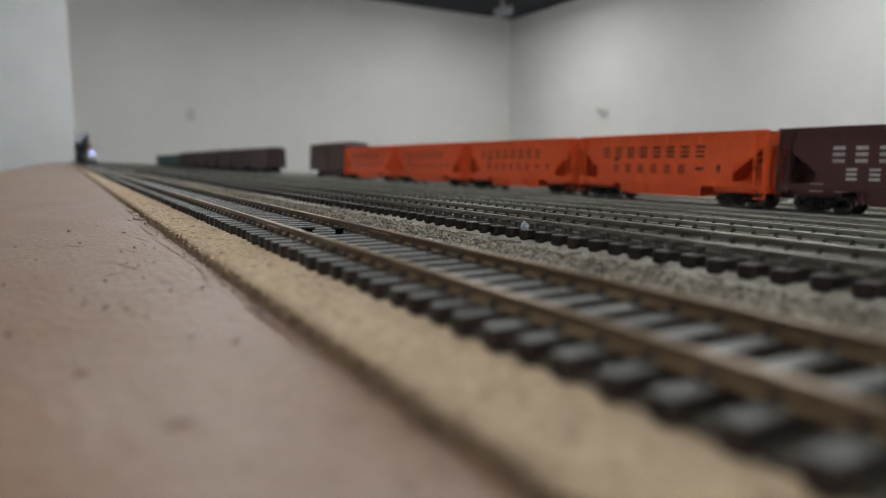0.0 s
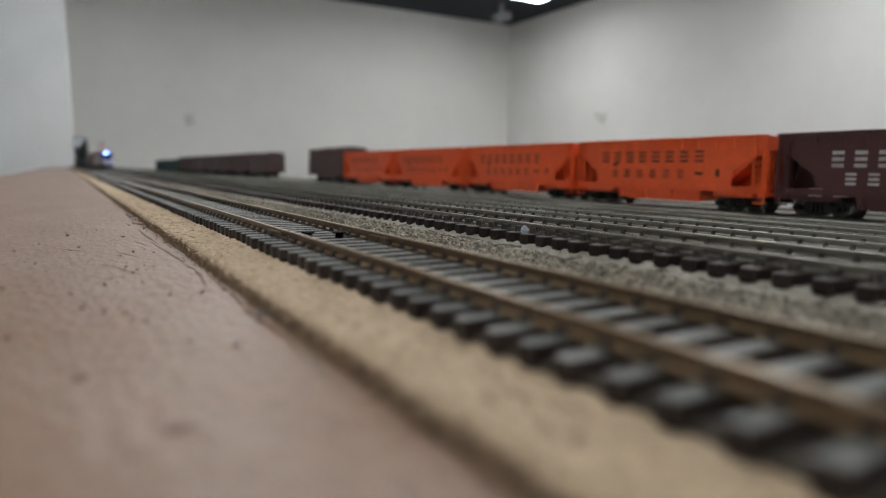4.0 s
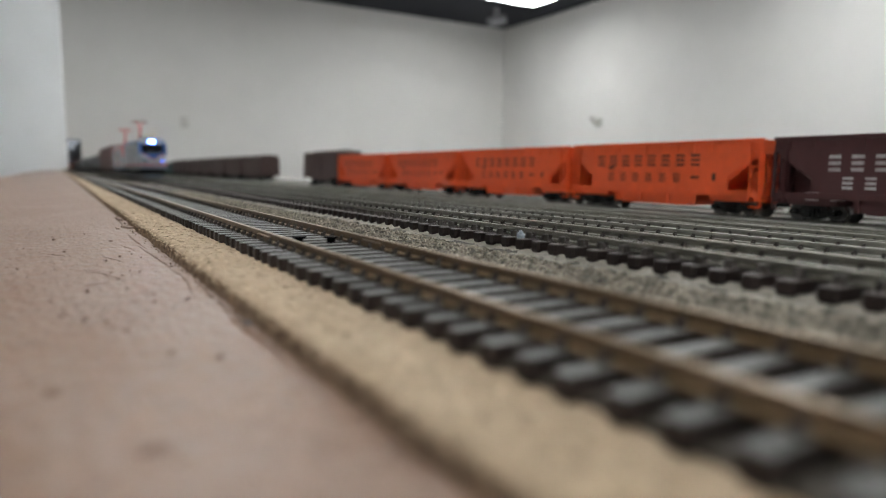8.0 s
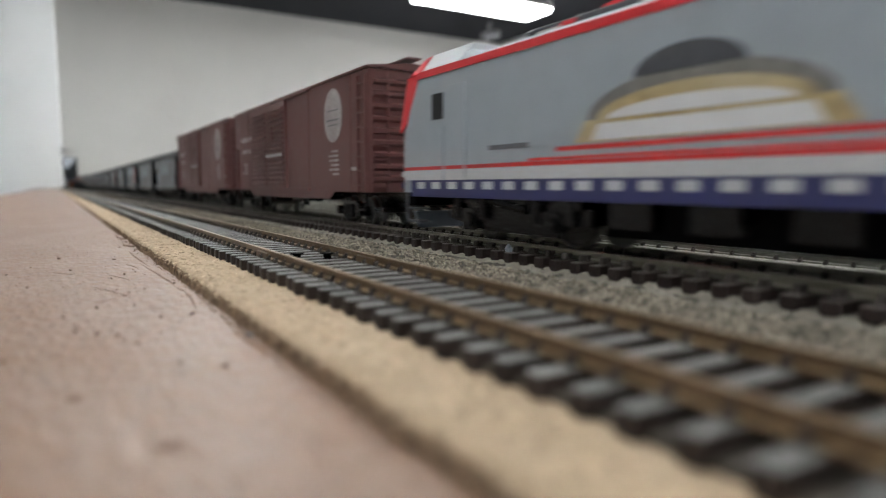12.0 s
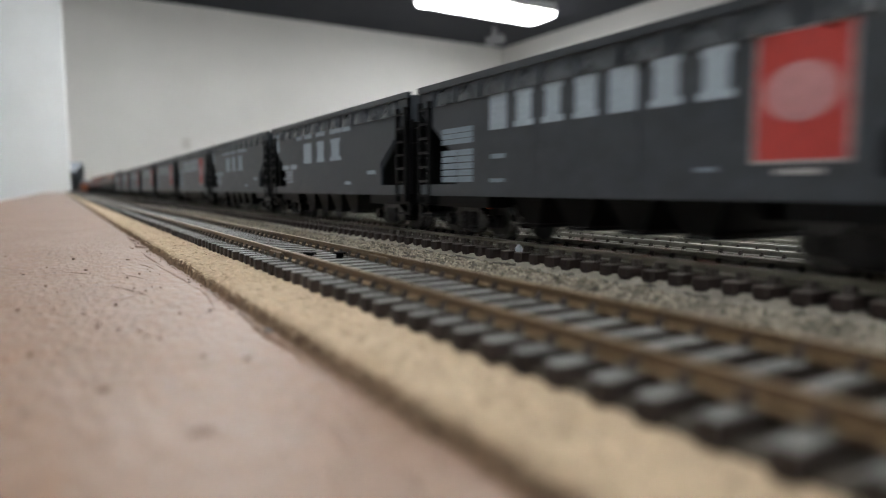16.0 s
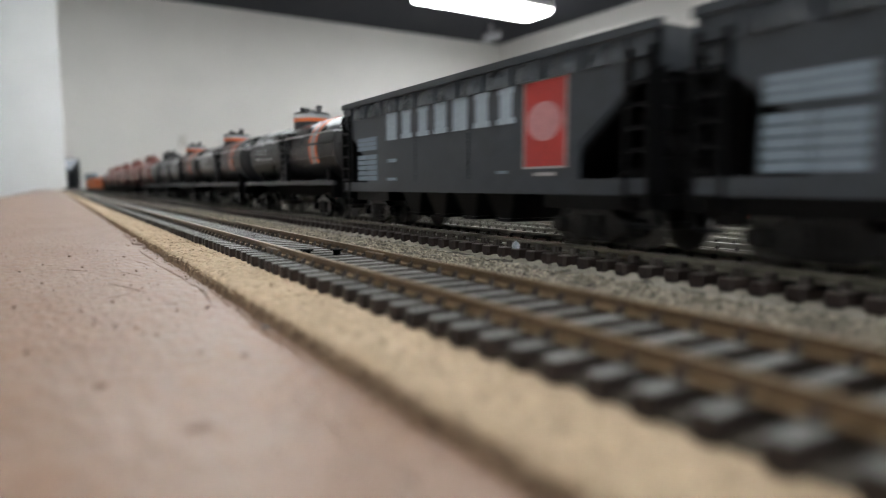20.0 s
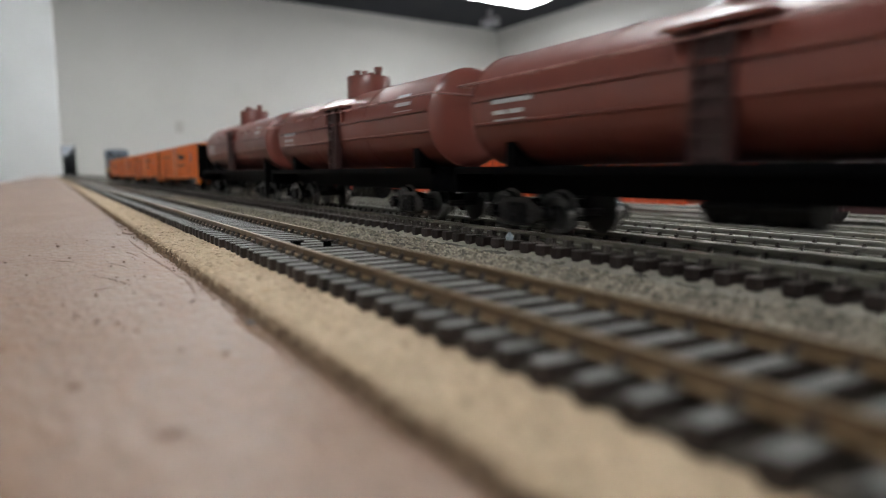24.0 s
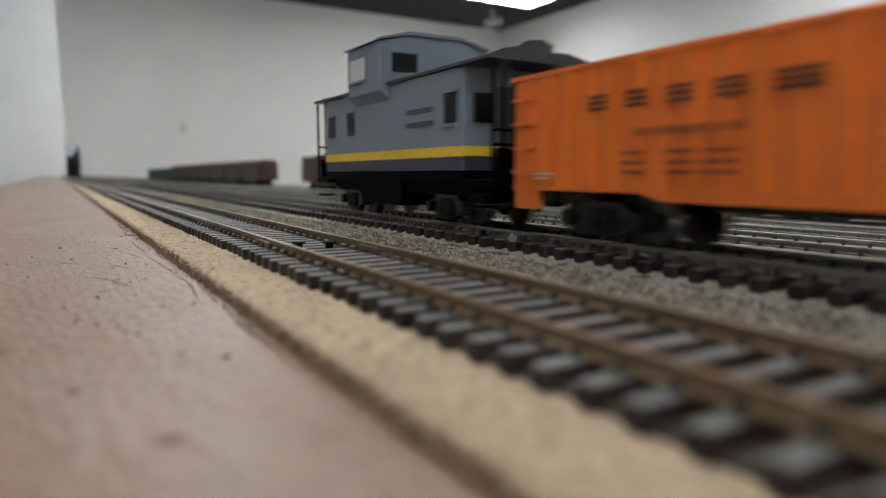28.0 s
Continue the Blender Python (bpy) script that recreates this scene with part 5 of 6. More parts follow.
def dome_tank(label, paint, r, zc, length, dome_r, dome_top, band):
    """A tank car with a dome, a walkway platform, a handrail and a flat underframe."""
    c = thing("tank_car", label, "tank car", "tank cars")
    h = length / 2
    n = 32
    rings = []
    for y, f in ((-h, 0.35), (-h + 0.0004, 0.70), (-h + 0.0012, 0.92), (-h + 0.0024, 1.0), (h - 0.0024, 1.0), (h - 0.0012, 0.92), (h - 0.0004, 0.70), (h, 0.35)):
        rings.append([(r * f * math.cos(2 * math.pi * i / n), y, zc + r * f * math.sin(2 * math.pi * i / n)) for i in range(n)])
    part("tank", Shape().loft(rings), paint, c, smooth=True)
    dome = part("dome", Shape().loft([[(q * math.cos(2 * math.pi * i / 24), q * math.sin(2 * math.pi * i / 24), z) for i in range(24)] for z, q in ((zc + r * 0.7, dome_r), (dome_top - 0.0006, dome_r), (dome_top - 0.0001, dome_r * 0.96), (dome_top, dome_r * 0.9))]), paint, c, smooth=True)
    for vx, vy, vr, vh in ((-0.003, 0.55, 0.0015, 0.0030), (0.002, -0.55, 0.0017, 0.0034), (-0.003, -0.30, 0.0011, 0.0018)):
        vy *= dome_r
        part("valve", Shape().tube((vx, vy, dome_top - 0.0005), (vx, vy, dome_top + vh * 0.7), vr * 0.8, 10).tube((vx, vy, dome_top + vh * 0.55), (vx, vy, dome_top + vh), vr, 10), paint, dome)
    part("hatch", Shape().tube((0, 0, dome_top - 0.0005), (0, 0, dome_top + 0.0009), dome_r * 0.36, 14).box(-0.0006, 0.0006, -0.004, 0.004, dome_top, dome_top + 0.0014), paint, dome)
    if band:
        part("dome_band", Shape().tube((0, 0, dome_top - 0.0031), (0, 0, dome_top - 0.0012), dome_r + 0.00015, 24), "white", dome, "white band")
        part("dome_stripe", Shape().tube((0, 0, dome_top - 0.0050), (0, 0, dome_top - 0.0031), dome_r + 0.00015, 24), "band_orange", dome, "orange band")
        for y0, y1, m in ((-0.0463, -0.0442, "band_orange"), (-0.0442, -0.0384, "white_dim"), (-0.0384, -0.0363, "band_orange")):
            arc = [(q * math.cos(t), zc + q * math.sin(t)) for q, ts in ((r + 0.00025, np.linspace(-0.45, math.pi + 0.45, 29)), (r - 0.0003, np.linspace(math.pi + 0.45, -0.45, 29))) for t in ts]
            n2, ring_a, ring_b = len(arc), [(x, y0, z) for x, z in arc], [(x, y1, z) for x, z in arc]
            quads = [(i, i + 1, n2 - 2 - i, n2 - 1 - i) for i in range(28)]
            quads += [tuple(n2 + q for q in f[::-1]) for f in quads] + [(i, (i + 1) % n2, n2 + (i + 1) % n2, n2 + i) for i in range(n2)]
            part("tank_band", Shape().poly(ring_a + ring_b, quads), m, c, smooth=True)
    if paint == "tank_black":
        part("brake_wheel", Shape().tube((-0.004, -h - 0.0005, zc - 0.003), (-0.004, -h - 0.0013, zc - 0.003), 0.0042, 16).tube((-0.004, -h + 0.002, zc - 0.003), (-0.004, -h - 0.001, zc - 0.003), 0.0007, 8), paint, c)
    for y in (-h + 0.0028, h - 0.0028, -h * 0.36, h * 0.36):
        part("seam_ring", Shape().tube((0, y - 0.0004, zc), (0, y + 0.0004, zc), r + 0.0002, 32), paint, c, smooth=True)
    part("rail_walk", Shape().prism([(-r * 0.99, zc + 0.0012), (-r * 1.035, zc + 0.0016), (-r * 1.035, zc + 0.0024), (-r * 0.98, zc + 0.0024)], -h + 0.003, h - 0.003, "y"), paint, c)
    for k in (-1, 1):
        if paint in ("tank_red", "tank_black"):
            part("side_seam", Shape().prism([(k * r * 0.93, zc - r * 0.34), (k * r * 0.975, zc - r * 0.30), (k * r * 0.978, zc - r * 0.27), (k * r * 0.93, zc - r * 0.25)], -h + 0.003, h - 0.003, "y"), paint, c)
        part("ladder_plate", Shape().box(min(k * r * 0.9, k * (r + 0.0003)), max(k * r * 0.9, k * (r + 0.0003)), -0.0036, 0.0036, 0.0165, zc + r * 0.40), "ladder_red" if paint == "tank_red" else "black", c)
    # platform beside the dome, with its bracket and ladder
    for k in (-1, 1):
        x = k * r
        part("platform", Shape().box(min(x * 0.80, x * 1.14), max(x * 0.80, x * 1.14), -0.011, 0.011, zc + r * 0.52, zc + r * 0.52 + 0.0009), paint, c)
        ladder(c, "ladder_grey" if paint == "tank_black" else "ladder_red", k * (r + 0.0002), -0.0036, 0.0036, 0.0165, zc + r * 0.52, 7, out=0.0013)
        part("bracket", Shape().box(min(x * 0.96, x * 1.06), max(x * 0.96, x * 1.06), -0.0085, -0.0075, zc + r * 0.15, zc + r * 0.52).box(min(x * 0.96, x * 1.06), max(x * 0.96, x * 1.06), 0.0075, 0.0085, zc + r * 0.15, zc + r * 0.52), paint, c)
        g = Shape()
        zr = zc + r * 0.42
        xx = x * 1.08
        g.tube((xx, -h - 0.002, zr), (xx, h + 0.002, zr), 0.00032, 6)
        for y in np.linspace(-h, h, 7):
            g.tube((x * 0.9, float(y) * 0.96, zr), (xx, float(y) * 0.96, zr), 0.00028, 6)
        part("handrail", g, "handrail" if paint == "tank_black" else "handrail_red_glint", c)
    hl = h + 0.004
    part("underframe", Shape().box(-0.0045, 0.0045, -hl, hl, 0.0095, 0.0150).box(-W + 0.001, W - 0.001, -hl, hl, 0.0148, 0.0160), "black", c, bevel=0.0002)
    part("side_channel", Shape().box(-W, -W + 0.0012, -hl, hl, 0.0147, 0.0166).box(W - 0.0012, W, -hl, hl, 0.0147, 0.0166), "frame_grey" if paint == "tank_black" else "black", c)
    for e in (-1, 1):
        part("saddle", Shape().prism([(-0.012, 0.0158), (0.012, 0.0158), (0.012, zc - r * 0.5), (-0.012, zc - r * 0.5)], e * (h - 0.016) - 0.002, e * (h - 0.016) + 0.002, "y"), "black", c)
        part("end_sill", Shape().box(-W, W, min(e * hl, e * (hl - 0.002)), max(e * hl, e * (hl - 0.002)), 0.0095, 0.0166), "black", c)
        part("end_rail", Shape().tube((-r * 1.08, e * (h + 0.002), zc + r * 0.42), (r * 1.08, e * (h + 0.002), zc + r * 0.42), 0.00032, 6), "handrail" if paint == "tank_black" else "handrail_red_glint", c)
        truck(c, e * (h - 0.020))
        coupler(c, e * hl, e)
    part("brake_cylinder", Shape().tube((0.0, -0.012, 0.0085), (0.0, 0.010, 0.0085), 0.0038, 12), "truck", c)
    return c


def tank_print(c, r, zc, cells, mat_name="white"):
    """Print on the curved side: short strips that follow the tank."""
    for y0, y1, z0, z1 in cells:
        s = Shape()
        n = max(2, int((z1 - z0) / 0.0007) + 1)
        face = []
        for i in range(n + 1):
            z = z0 + (z1 - z0) * i / n
            x = -math.sqrt(max(1e-9, (r + 0.00018) ** 2 - (z - zc) ** 2))
            face.append((x, z))
        face += [(x + 0.0004, z) for x, z in face[::-1]]
        s.prism(face, y0, y1, "y")
        part("letter", s, mat_name, c, "pale print")


def reefer(label, length=0.200):
    """A long low orange refrigerator car with ribbed sides and black ends."""
    c = thing("refrigerator_car", label, "refrigerator car", "refrigerator cars")
    h = length / 2
    sill, tall = 0.0112, 0.0372
    rnd = random.Random(8)
    part("body", Shape().box(-W, W, -h + 0.0006, h - 0.0006, sill, tall), "orange", c, bevel=0.0003)
    part("roof", Shape().prism([(-W - 0.0007, tall - 0.0006), (W + 0.0007, tall - 0.0006), (W + 0.0007, tall + 0.0004), (0.006, tall + 0.0016), (-0.006, tall + 0.0016), (-W - 0.0007, tall + 0.0004)], -h, h, "y"), "orange", c)
    for e in (-1, 1):
        part("end_wall", Shape().box(-W + 0.0004, W - 0.0004, min(e * h, e * (h - 0.0008)), max(e * h, e * (h - 0.0008)) + 0.0002, sill, tall - 0.0006), "black", c, "black end wall")
        for i in range(6):
            z = sill + 0.003 + i * 0.0038
            part("end_rib", Shape().prism([(e * h, z), (e * (h + 0.001), z + 0.0006), (e * (h + 0.001), z + 0.0016), (e * h, z + 0.0022)], -W + 0.002, W - 0.002, "x"), "black", c)
        end_ladder(c, "black", e * (h + 0.0005), -W + 0.001, -W + 0.0075, sill, tall, 7, e)
        truck(c, e * (h - 0.026))
        coupler(c, e * h, e)
    for k in (-1, 1):
        a = k * W
        for i in range(30):
            y = -h + 0.007 + i * (length - 0.014) / 29
            if -0.014 < y < 0.014:
                continue
            part("rib", Shape().prism([(a, y - 0.0014), (a + k * 0.0011, y - 0.0011), (a + k * 0.0011, y + 0.0011), (a, y + 0.0014)], sill + 0.0008, tall - 0.0008, "z"), "orange", c)
        part("door", Shape().box(min(a, a + k * 0.0012), max(a, a + k * 0.0012), -0.0125, 0.0125, sill + 0.0010, tall - 0.0012), "orange", c, bevel=0.0002)
        part("side_sill", Shape().prism([(-h + 0.001, sill), (-h + 0.040, sill), (-h + 0.046, sill - 0.0014), (h - 0.046, sill - 0.0014), (h - 0.040, sill), (h - 0.001, sill), (h - 0.001, sill + 0.0008), (-h + 0.001, sill + 0.0008)], min(a, a + k * 0.0005), max(a, a + k * 0.0005), "x"), "orange", c)
        for e in (-1, 1):
            part("jacking_pad", Shape().box(min(a, a - k * 0.002), max(a, a - k * 0.002), min(e * (h - 0.001), e * (h - 0.009)), max(e * (h - 0.001), e * (h - 0.009)), 0.0068, sill), "orange", c)
            for i in range(4):
                z = sill + 0.004 + i * 0.0055
                part("grab_iron", Shape().box(min(a, a + k * 0.0019), max(a, a + k * 0.0019), min(e * (h - 0.002), e * (h - 0.009)), max(e * (h - 0.002), e * (h - 0.009)), z, z + 0.0006), "orange", c)
    part("underframe", Shape().box(-0.0025, 0.0025, -h, h, 0.0075, sill).box(-0.012, 0.012, -0.062, -0.040, 0.0065, sill), "truck", c)
    x = -W - 0.0012
    for ya, yb, za, zb in ((-0.0290, -0.0095, 0.0298, 0.0309), (-0.0475, -0.0340, 0.0334, 0.0345)):
        part("swoosh", Shape().prism([(ya, zb - 0.0002), (ya + 0.004, za), (yb, (za + zb) / 2), (ya + 0.004, zb)], x - 0.0003, x, "x"), "print_black", c)
    for ya, wd in ((-0.0285, 0.0090), (-0.0392, 0.0085), (-0.0503, 0.0092)):
        s = Shape()
        for q in (0.0, 0.38, 0.76):
            y = ya + q * wd
            s.prism([(y + 0.0006, 0.0262), (y + 0.0022, 0.0262), (y + 0.0010, 0.0299), (y - 0.0006, 0.0299)], x - 0.0003, x, "x")
        s.prism([(ya, 0.0289), (ya + wd, 0.0289), (ya + wd, 0.0299), (ya, 0.0299)], x - 0.0003, x, "x")
        part("letter", s, "print_black", c)
    cells = [(-0.0140, -0.0080, 0.0208, 0.0226), (-0.0262, -0.0195, 0.0206, 0.0223), (-0.0335, -0.0275, 0.0206, 0.0223), (-0.0388, -0.0345, 0.0206, 0.0223), (-0.0450, -0.0413, 0.0207, 0.0223), (-0.0495, -0.0460, 0.0207, 0.0223), (-0.0375, -0.0143, 0.0194, 0.0197)]
    marks(c, "print_dark_brown", x, cells)
    for ya, wd in ((0.0680, 0.0050), (0.0580, 0.0050), (0.0480, 0.0050), (0.0375, 0.0060), (0.0255, 0.0075)):
        bars(c, "print_dark_brown", x, [(ya, ya + wd, z, z + 0.0008) for z in (0.0275, 0.0287, 0.0299)], "letter")
    letters(c, "print_brown", x, 0.0375, 0.0221, 0.0026, 0.0014, 0.0008, 7, 1)
    cells = [(ya, ya + wd, z, z + 0.0007) for ya, wd in ((0.0580, 0.0055), (0.0468, 0.0062), (0.0385, 0.0068)) for z in (0.0186, 0.0167, 0.0149)]
    cells += lines(-0.0745, -0.0620, 0.0192, 4, 0.0013, 0.0006, rnd) + [(-0.0115, -0.0050, z, z + 0.0006) for z in (0.0145, 0.0133)]
    marks(c, "print_brown", x, cells)
    marks(c, "white", x, [(0.0840, 0.0905, 0.0148, 0.0152), (0.0850, 0.0900, 0.0138, 0.0142)], "small pale print")
    marks(c, "navy", -W - 0.0011, [(-0.0795, -0.0752, 0.0235, 0.0315)], "small dark placard")
    bars(c, "white", -W - 0.0013, [(-0.0790, -0.0757, z, z + 0.0004) for z in (0.0242, 0.0260, 0.0278, 0.0296)], "placard_lines", "white lines")
    return c


def caboose(label):
    c = thing("caboose", label, "caboose")
    h, back, sill, tall = 0.057, 0.0460, 0.0135, 0.0440      # h: front end, back: rear end
    part("body", Shape().box(-W, W, -h, back, sill, tall), "caboose", c, bevel=0.0004)
    part("lower_panel", Shape().box(-W - 0.0002, W + 0.0002, -h - 0.0002, back + 0.0002, 0.0162, 0.0195), "navy_dark", c)
    part("side_sill", Shape().box(-W - 0.0003, W + 0.0003, -h - 0.0003, back + 0.0003, sill - 0.0006, 0.0160), "black", c)
    part("underfloor", Shape().box(-W + 0.004, W - 0.004, -h + 0.002, back - 0.002, 0.0088, sill - 0.0007), "black", c)
    part("stripe", Shape().box(-W - 0.0004, W + 0.0004, -h - 0.0004, back + 0.0004, 0.0198, 0.0226), "yellow", c, "yellow stripe")
    part("roof", Shape().prism([(-W - 0.0012, tall), (W + 0.0012, tall), (W + 0.0012, tall + 0.0008), (0.008, tall + 0.0030), (-0.008, tall + 0.0030), (-W - 0.0012, tall + 0.0008)], -h - 0.0135, back + 0.0110, "y"), "caboose_dark", c)
    cup = part("cupola", Shape().prism([(-W - 0.0034, 0.0420), (-W - 0.0034, 0.0580), (-0.010, 0.0605), (0.010, 0.0605), (W + 0.0034, 0.0580), (W + 0.0034, 0.0420), (W, 0.0390), (-W, 0.0390)], -0.0120, 0.0148, "y"), "caboose", c, bevel=0.0003)
    part("cupola_roof", Shape().prism([(-W - 0.0044, 0.0580), (-W - 0.0040, 0.0588), (-0.010, 0.0617), (0.010, 0.0617), (W + 0.0040, 0.0588), (W + 0.0044, 0.0580), (0.010, 0.0606), (-0.010, 0.0606)], -0.0127, 0.0155, "y"), "caboose", cup)
    for y in (0.0005,):
        part("window", Shape().box(-W - 0.0037, -W - 0.0030, y, y + 0.0115, 0.0470, 0.0550), "pane_pale", cup, bevel=0.0002)
        part("window_frame", Shape().box(-W - 0.0041, -W - 0.0034, y - 0.0006, y + 0.0111, 0.0462, 0.0470).box(-W - 0.0041, -W - 0.0034, y - 0.0006, y + 0.0111, 0.0545, 0.0552), "caboose", cup)
    for x in (-0.0165,):
        part("window", Shape().box(x, x + 0.0092, -0.0124, -0.0118, 0.0485, 0.0545), "pane_dark", cup)
    for y in (-0.0505, 0.0205, 0.0395):
        part("window", Shape().box(-W - 0.0004, -W + 0.0003, y - 0.0032, y + 0.0032, 0.0290, 0.0375), "pane_dark", c, bevel=0.0002)
        part("window_frame", Shape().box(-W - 0.0007, -W, y - 0.0040, y + 0.0040, 0.0280, 0.0290).box(-W - 0.0007, -W, y - 0.0040, y + 0.0040, 0.0375, 0.0383), "caboose", c)
    part("end_door", Shape().box(-0.006, 0.006, -h - 0.0006, -h, 0.0150, 0.0390), "caboose_dark", c)
    part("end_window", Shape().box(-0.0140, -0.0075, -h - 0.0005, -h + 0.0001, 0.0290, 0.0370).box(0.0075, 0.0140, -h - 0.0005, -h + 0.0001, 0.0290, 0.0370), "pane_dark", c)
    for e, h in ((-1, h), (1, back)):
        part("platform", Shape().box(-W, W, min(e * h, e * (h + 0.013)), max(e * h, e * (h + 0.013)), 0.0115, 0.0135), "black", c)
        g = Shape()
        y = e * (h + 0.0125)
        for x in (-W + 0.001, -0.007, 0.007, W - 0.001):
            g.tube((x, y, 0.0130), (x, y, 0.0265 if abs(x) < 0.01 else tall), 0.0005, 6)
        for z in (0.0185, 0.0225, 0.0262):
            g.tube((-W + 0.001, y, z), (-0.007, y, z), 0.0004, 6).tube((0.007, y, z), (W - 0.001, y, z), 0.0004, 6)
        part("railing", g, "black", c)
        part("end_ladder", Shape().box(-0.0095, -0.009, y - 0.0004, y + 0.0004, 0.013, tall + 0.003).box(-0.0135, -0.013, y - 0.0004, y + 0.0004, 0.013, tall + 0.003), "black", c)
        part("steps", Shape().box(-W, -W + 0.004, min(e * (h + 0.002), e * (h + 0.011)), max(e * (h + 0.002), e * (h + 0.011)), 0.0060, 0.0068).box(-W, -W + 0.004, min(e * (h + 0.002), e * (h + 0.011)), max(e * (h + 0.002), e * (h + 0.011)), 0.0092, 0.0098), "black", c)
        # stand and panels: black shapes added to darken the shaded end
        part("brake_stand", Shape().tube((0.004, y, 0.0130), (0.004, y, 0.0300), 0.0006, 6).tube((0.004, y - 0.0006, 0.0300), (0.004, y + 0.0006, 0.0300), 0.0042, 14), "black", c)
        part("end_panel", Shape().box(-0.0155, -0.0065, y - 0.0004, y + 0.0004, 0.0135, 0.0215).box(0.0065, 0.0155, y - 0.0004, y + 0.0004, 0.0135, 0.0215), "black", c)
        truck(c, e * (h - 0.016), base=0.019)
        coupler(c, e * (h + 0.013), e)
    h = 0.057
    part("underframe", Shape().box(-0.014, 0.014, -h, back, 0.0100, 0.0135).box(-0.012, -0.004, -0.016, 0.016, 0.0050, 0.0100), "black", c)
    part("smoke_jack", Shape().tube((0.0, -h - 0.0085, tall + 0.002), (0.0, -h - 0.0085, tall + 0.0052), 0.0050, 14).tube((0.0, -h - 0.0085, tall + 0.0052), (0.0, -h - 0.0085, tall + 0.0062), 0.0034, 12), "caboose_dark", c)
    part("roof_box", Shape().box(-0.006, 0.004, -h - 0.006, -h + 0.004, tall + 0.0025, tall + 0.0050), "caboose_dark", c)
    part("battery_box", Shape().box(-W + 0.002, W - 0.002, -0.016, 0.016, 0.0045, sill), "black", c, bevel=0.0004)
    bars(c, "caboose_dark", -W, [(-0.0400, -0.0240, 0.0330, 0.0346), (-0.0410, -0.0240, 0.0290, 0.0306)], label="faint dark print")
    return c


def loco(label, front, livery):
    """A modern electric locomotive with sloped cabs, two trucks and pantographs."""
    c = thing("electric_locomotive", label, "locomotive", "electric locomotives")
    h = 0.1175
    rnd = random.Random(11)
    z0 = 0.0128

    def ring(y, w, zt, chamfer):
        e = min(0.0478, zt - chamfer * 0.7)
        mid = 0.030 if zt > 0.034 else (z0 + zt) / 2
        return [(-w, y, z0), (-w, y, mid), (-w, y, e), (-w + chamfer, y, zt), (w - chamfer, y, zt), (w, y, e), (w, y, mid), (w, y, z0)]

    st = [(0.0, 0.0128, 0.0278, 0.0020), (0.0012, 0.0150, 0.0305, 0.0022), (0.0030, 0.0165, 0.0336, 0.0026), (0.0068, 0.0171, 0.0462, 0.0040), (0.0088, 0.0173, 0.0528, 0.0056), (0.0112, 0.0173, 0.0547, 0.0066), (0.030, 0.0173, 0.0547, 0.0066), (0.040, 0.0173, 0.0512, 0.0056)]
    rings = [ring(-h + d, w, zt, ch) for d, w, zt, ch in st] + [ring(h - d, w, zt, ch) for d, w, zt, ch in st[::-1]]
    part("body", Shape().loft(rings), "silver", c, smooth=True)
    coat_mat = "blue" if livery == "blue" else "red"

    def depth(z):
        """How far the nose's surface lies behind its tip at the height z."""
        pts = [(0.0, 0.0), (0.0278, 0.0), (0.0305, 0.0012), (0.0336, 0.0030), (0.0462, 0.0068), (0.0528, 0.0088)]
        for (za, da), (zb, db) in zip(pts, pts[1:]):
            if z <= zb:
                return da + (db - da) * (z - za) / (zb - za)
        return 0.0088

    def panel(name, rows, material, proud, label=""):
        """A plate that follows the nose: rows of (height, half width from, half width to), from the bottom up."""
        s = Shape()
        va, vb = [], []
        for z, x0, x1 in rows:
            y = f(depth(z)) + e * proud
            va += [(x0, y, z), (x1, y, z)]
            vb += [(x0, y - e * (proud + 0.0006), z), (x1, y - e * (proud + 0.0006), z)]
        n = len(rows)
        v = va + vb
        k = 2 * n
        fs = []
        for i in range(n - 1):
            fs += [(2 * i, 2 * i + 1, 2 * i + 3, 2 * i + 2), (k + 2 * i, k + 2 * i + 2, k + 2 * i + 3, k + 2 * i + 1)]
            fs += [(2 * i, 2 * i + 2, k + 2 * i + 2, k + 2 * i), (2 * i + 1, k + 2 * i + 1, k + 2 * i + 3, 2 * i + 3)]
        fs += [(0, k, k + 1, 1), (k - 2, k - 1, 2 * k - 1, 2 * k - 2)]
        return part(name, s.poly(v, fs), material, c, label)

    for e in (-1, 1):
        f = lambda d: e * (h - d)
        vw = lambda z: 0.0006 + (z - 0.0250) * 1.62
        panel("nose_panel", [(z, -vw(z), vw(z)) for z in (0.0250, 0.0278, 0.0305, 0.0336)], coat_mat, 0.00025, "blue V panel" if livery == "blue" else "red V panel")
        for s in (-1, 1):
            rows = [(z, s * (vw(z) - 0.0004), s * (vw(z) + 0.0007)) for z in (0.0247, 0.0278, 0.0305, 0.0336)]
            panel("nose_stripe", rows, "stripe_red" if livery == "blue" else "white", 0.0004)
        panel("windscreen_surround", [(0.0325, -0.0150, 0.0150), (0.0400, -0.0156, 0.0156), (0.0468, -0.0148, 0.0148)], coat_mat, 0.0003)
        panel("windscreen", [(0.0334, -0.0122, 0.0122), (0.0400, -0.0132, 0.0132), (0.0462, -0.0126, 0.0126)], "glass", 0.0007, "dark windscreen")
        panel("wiper_bar", [(0.0349, -0.0090, -0.0005), (0.0354, -0.0090, -0.0005)], "silver", 0.0010)
        panel("wiper_bar", [(0.0346, 0.0050, 0.0122), (0.0352, 0.0050, 0.0122)], "silver", 0.0010)
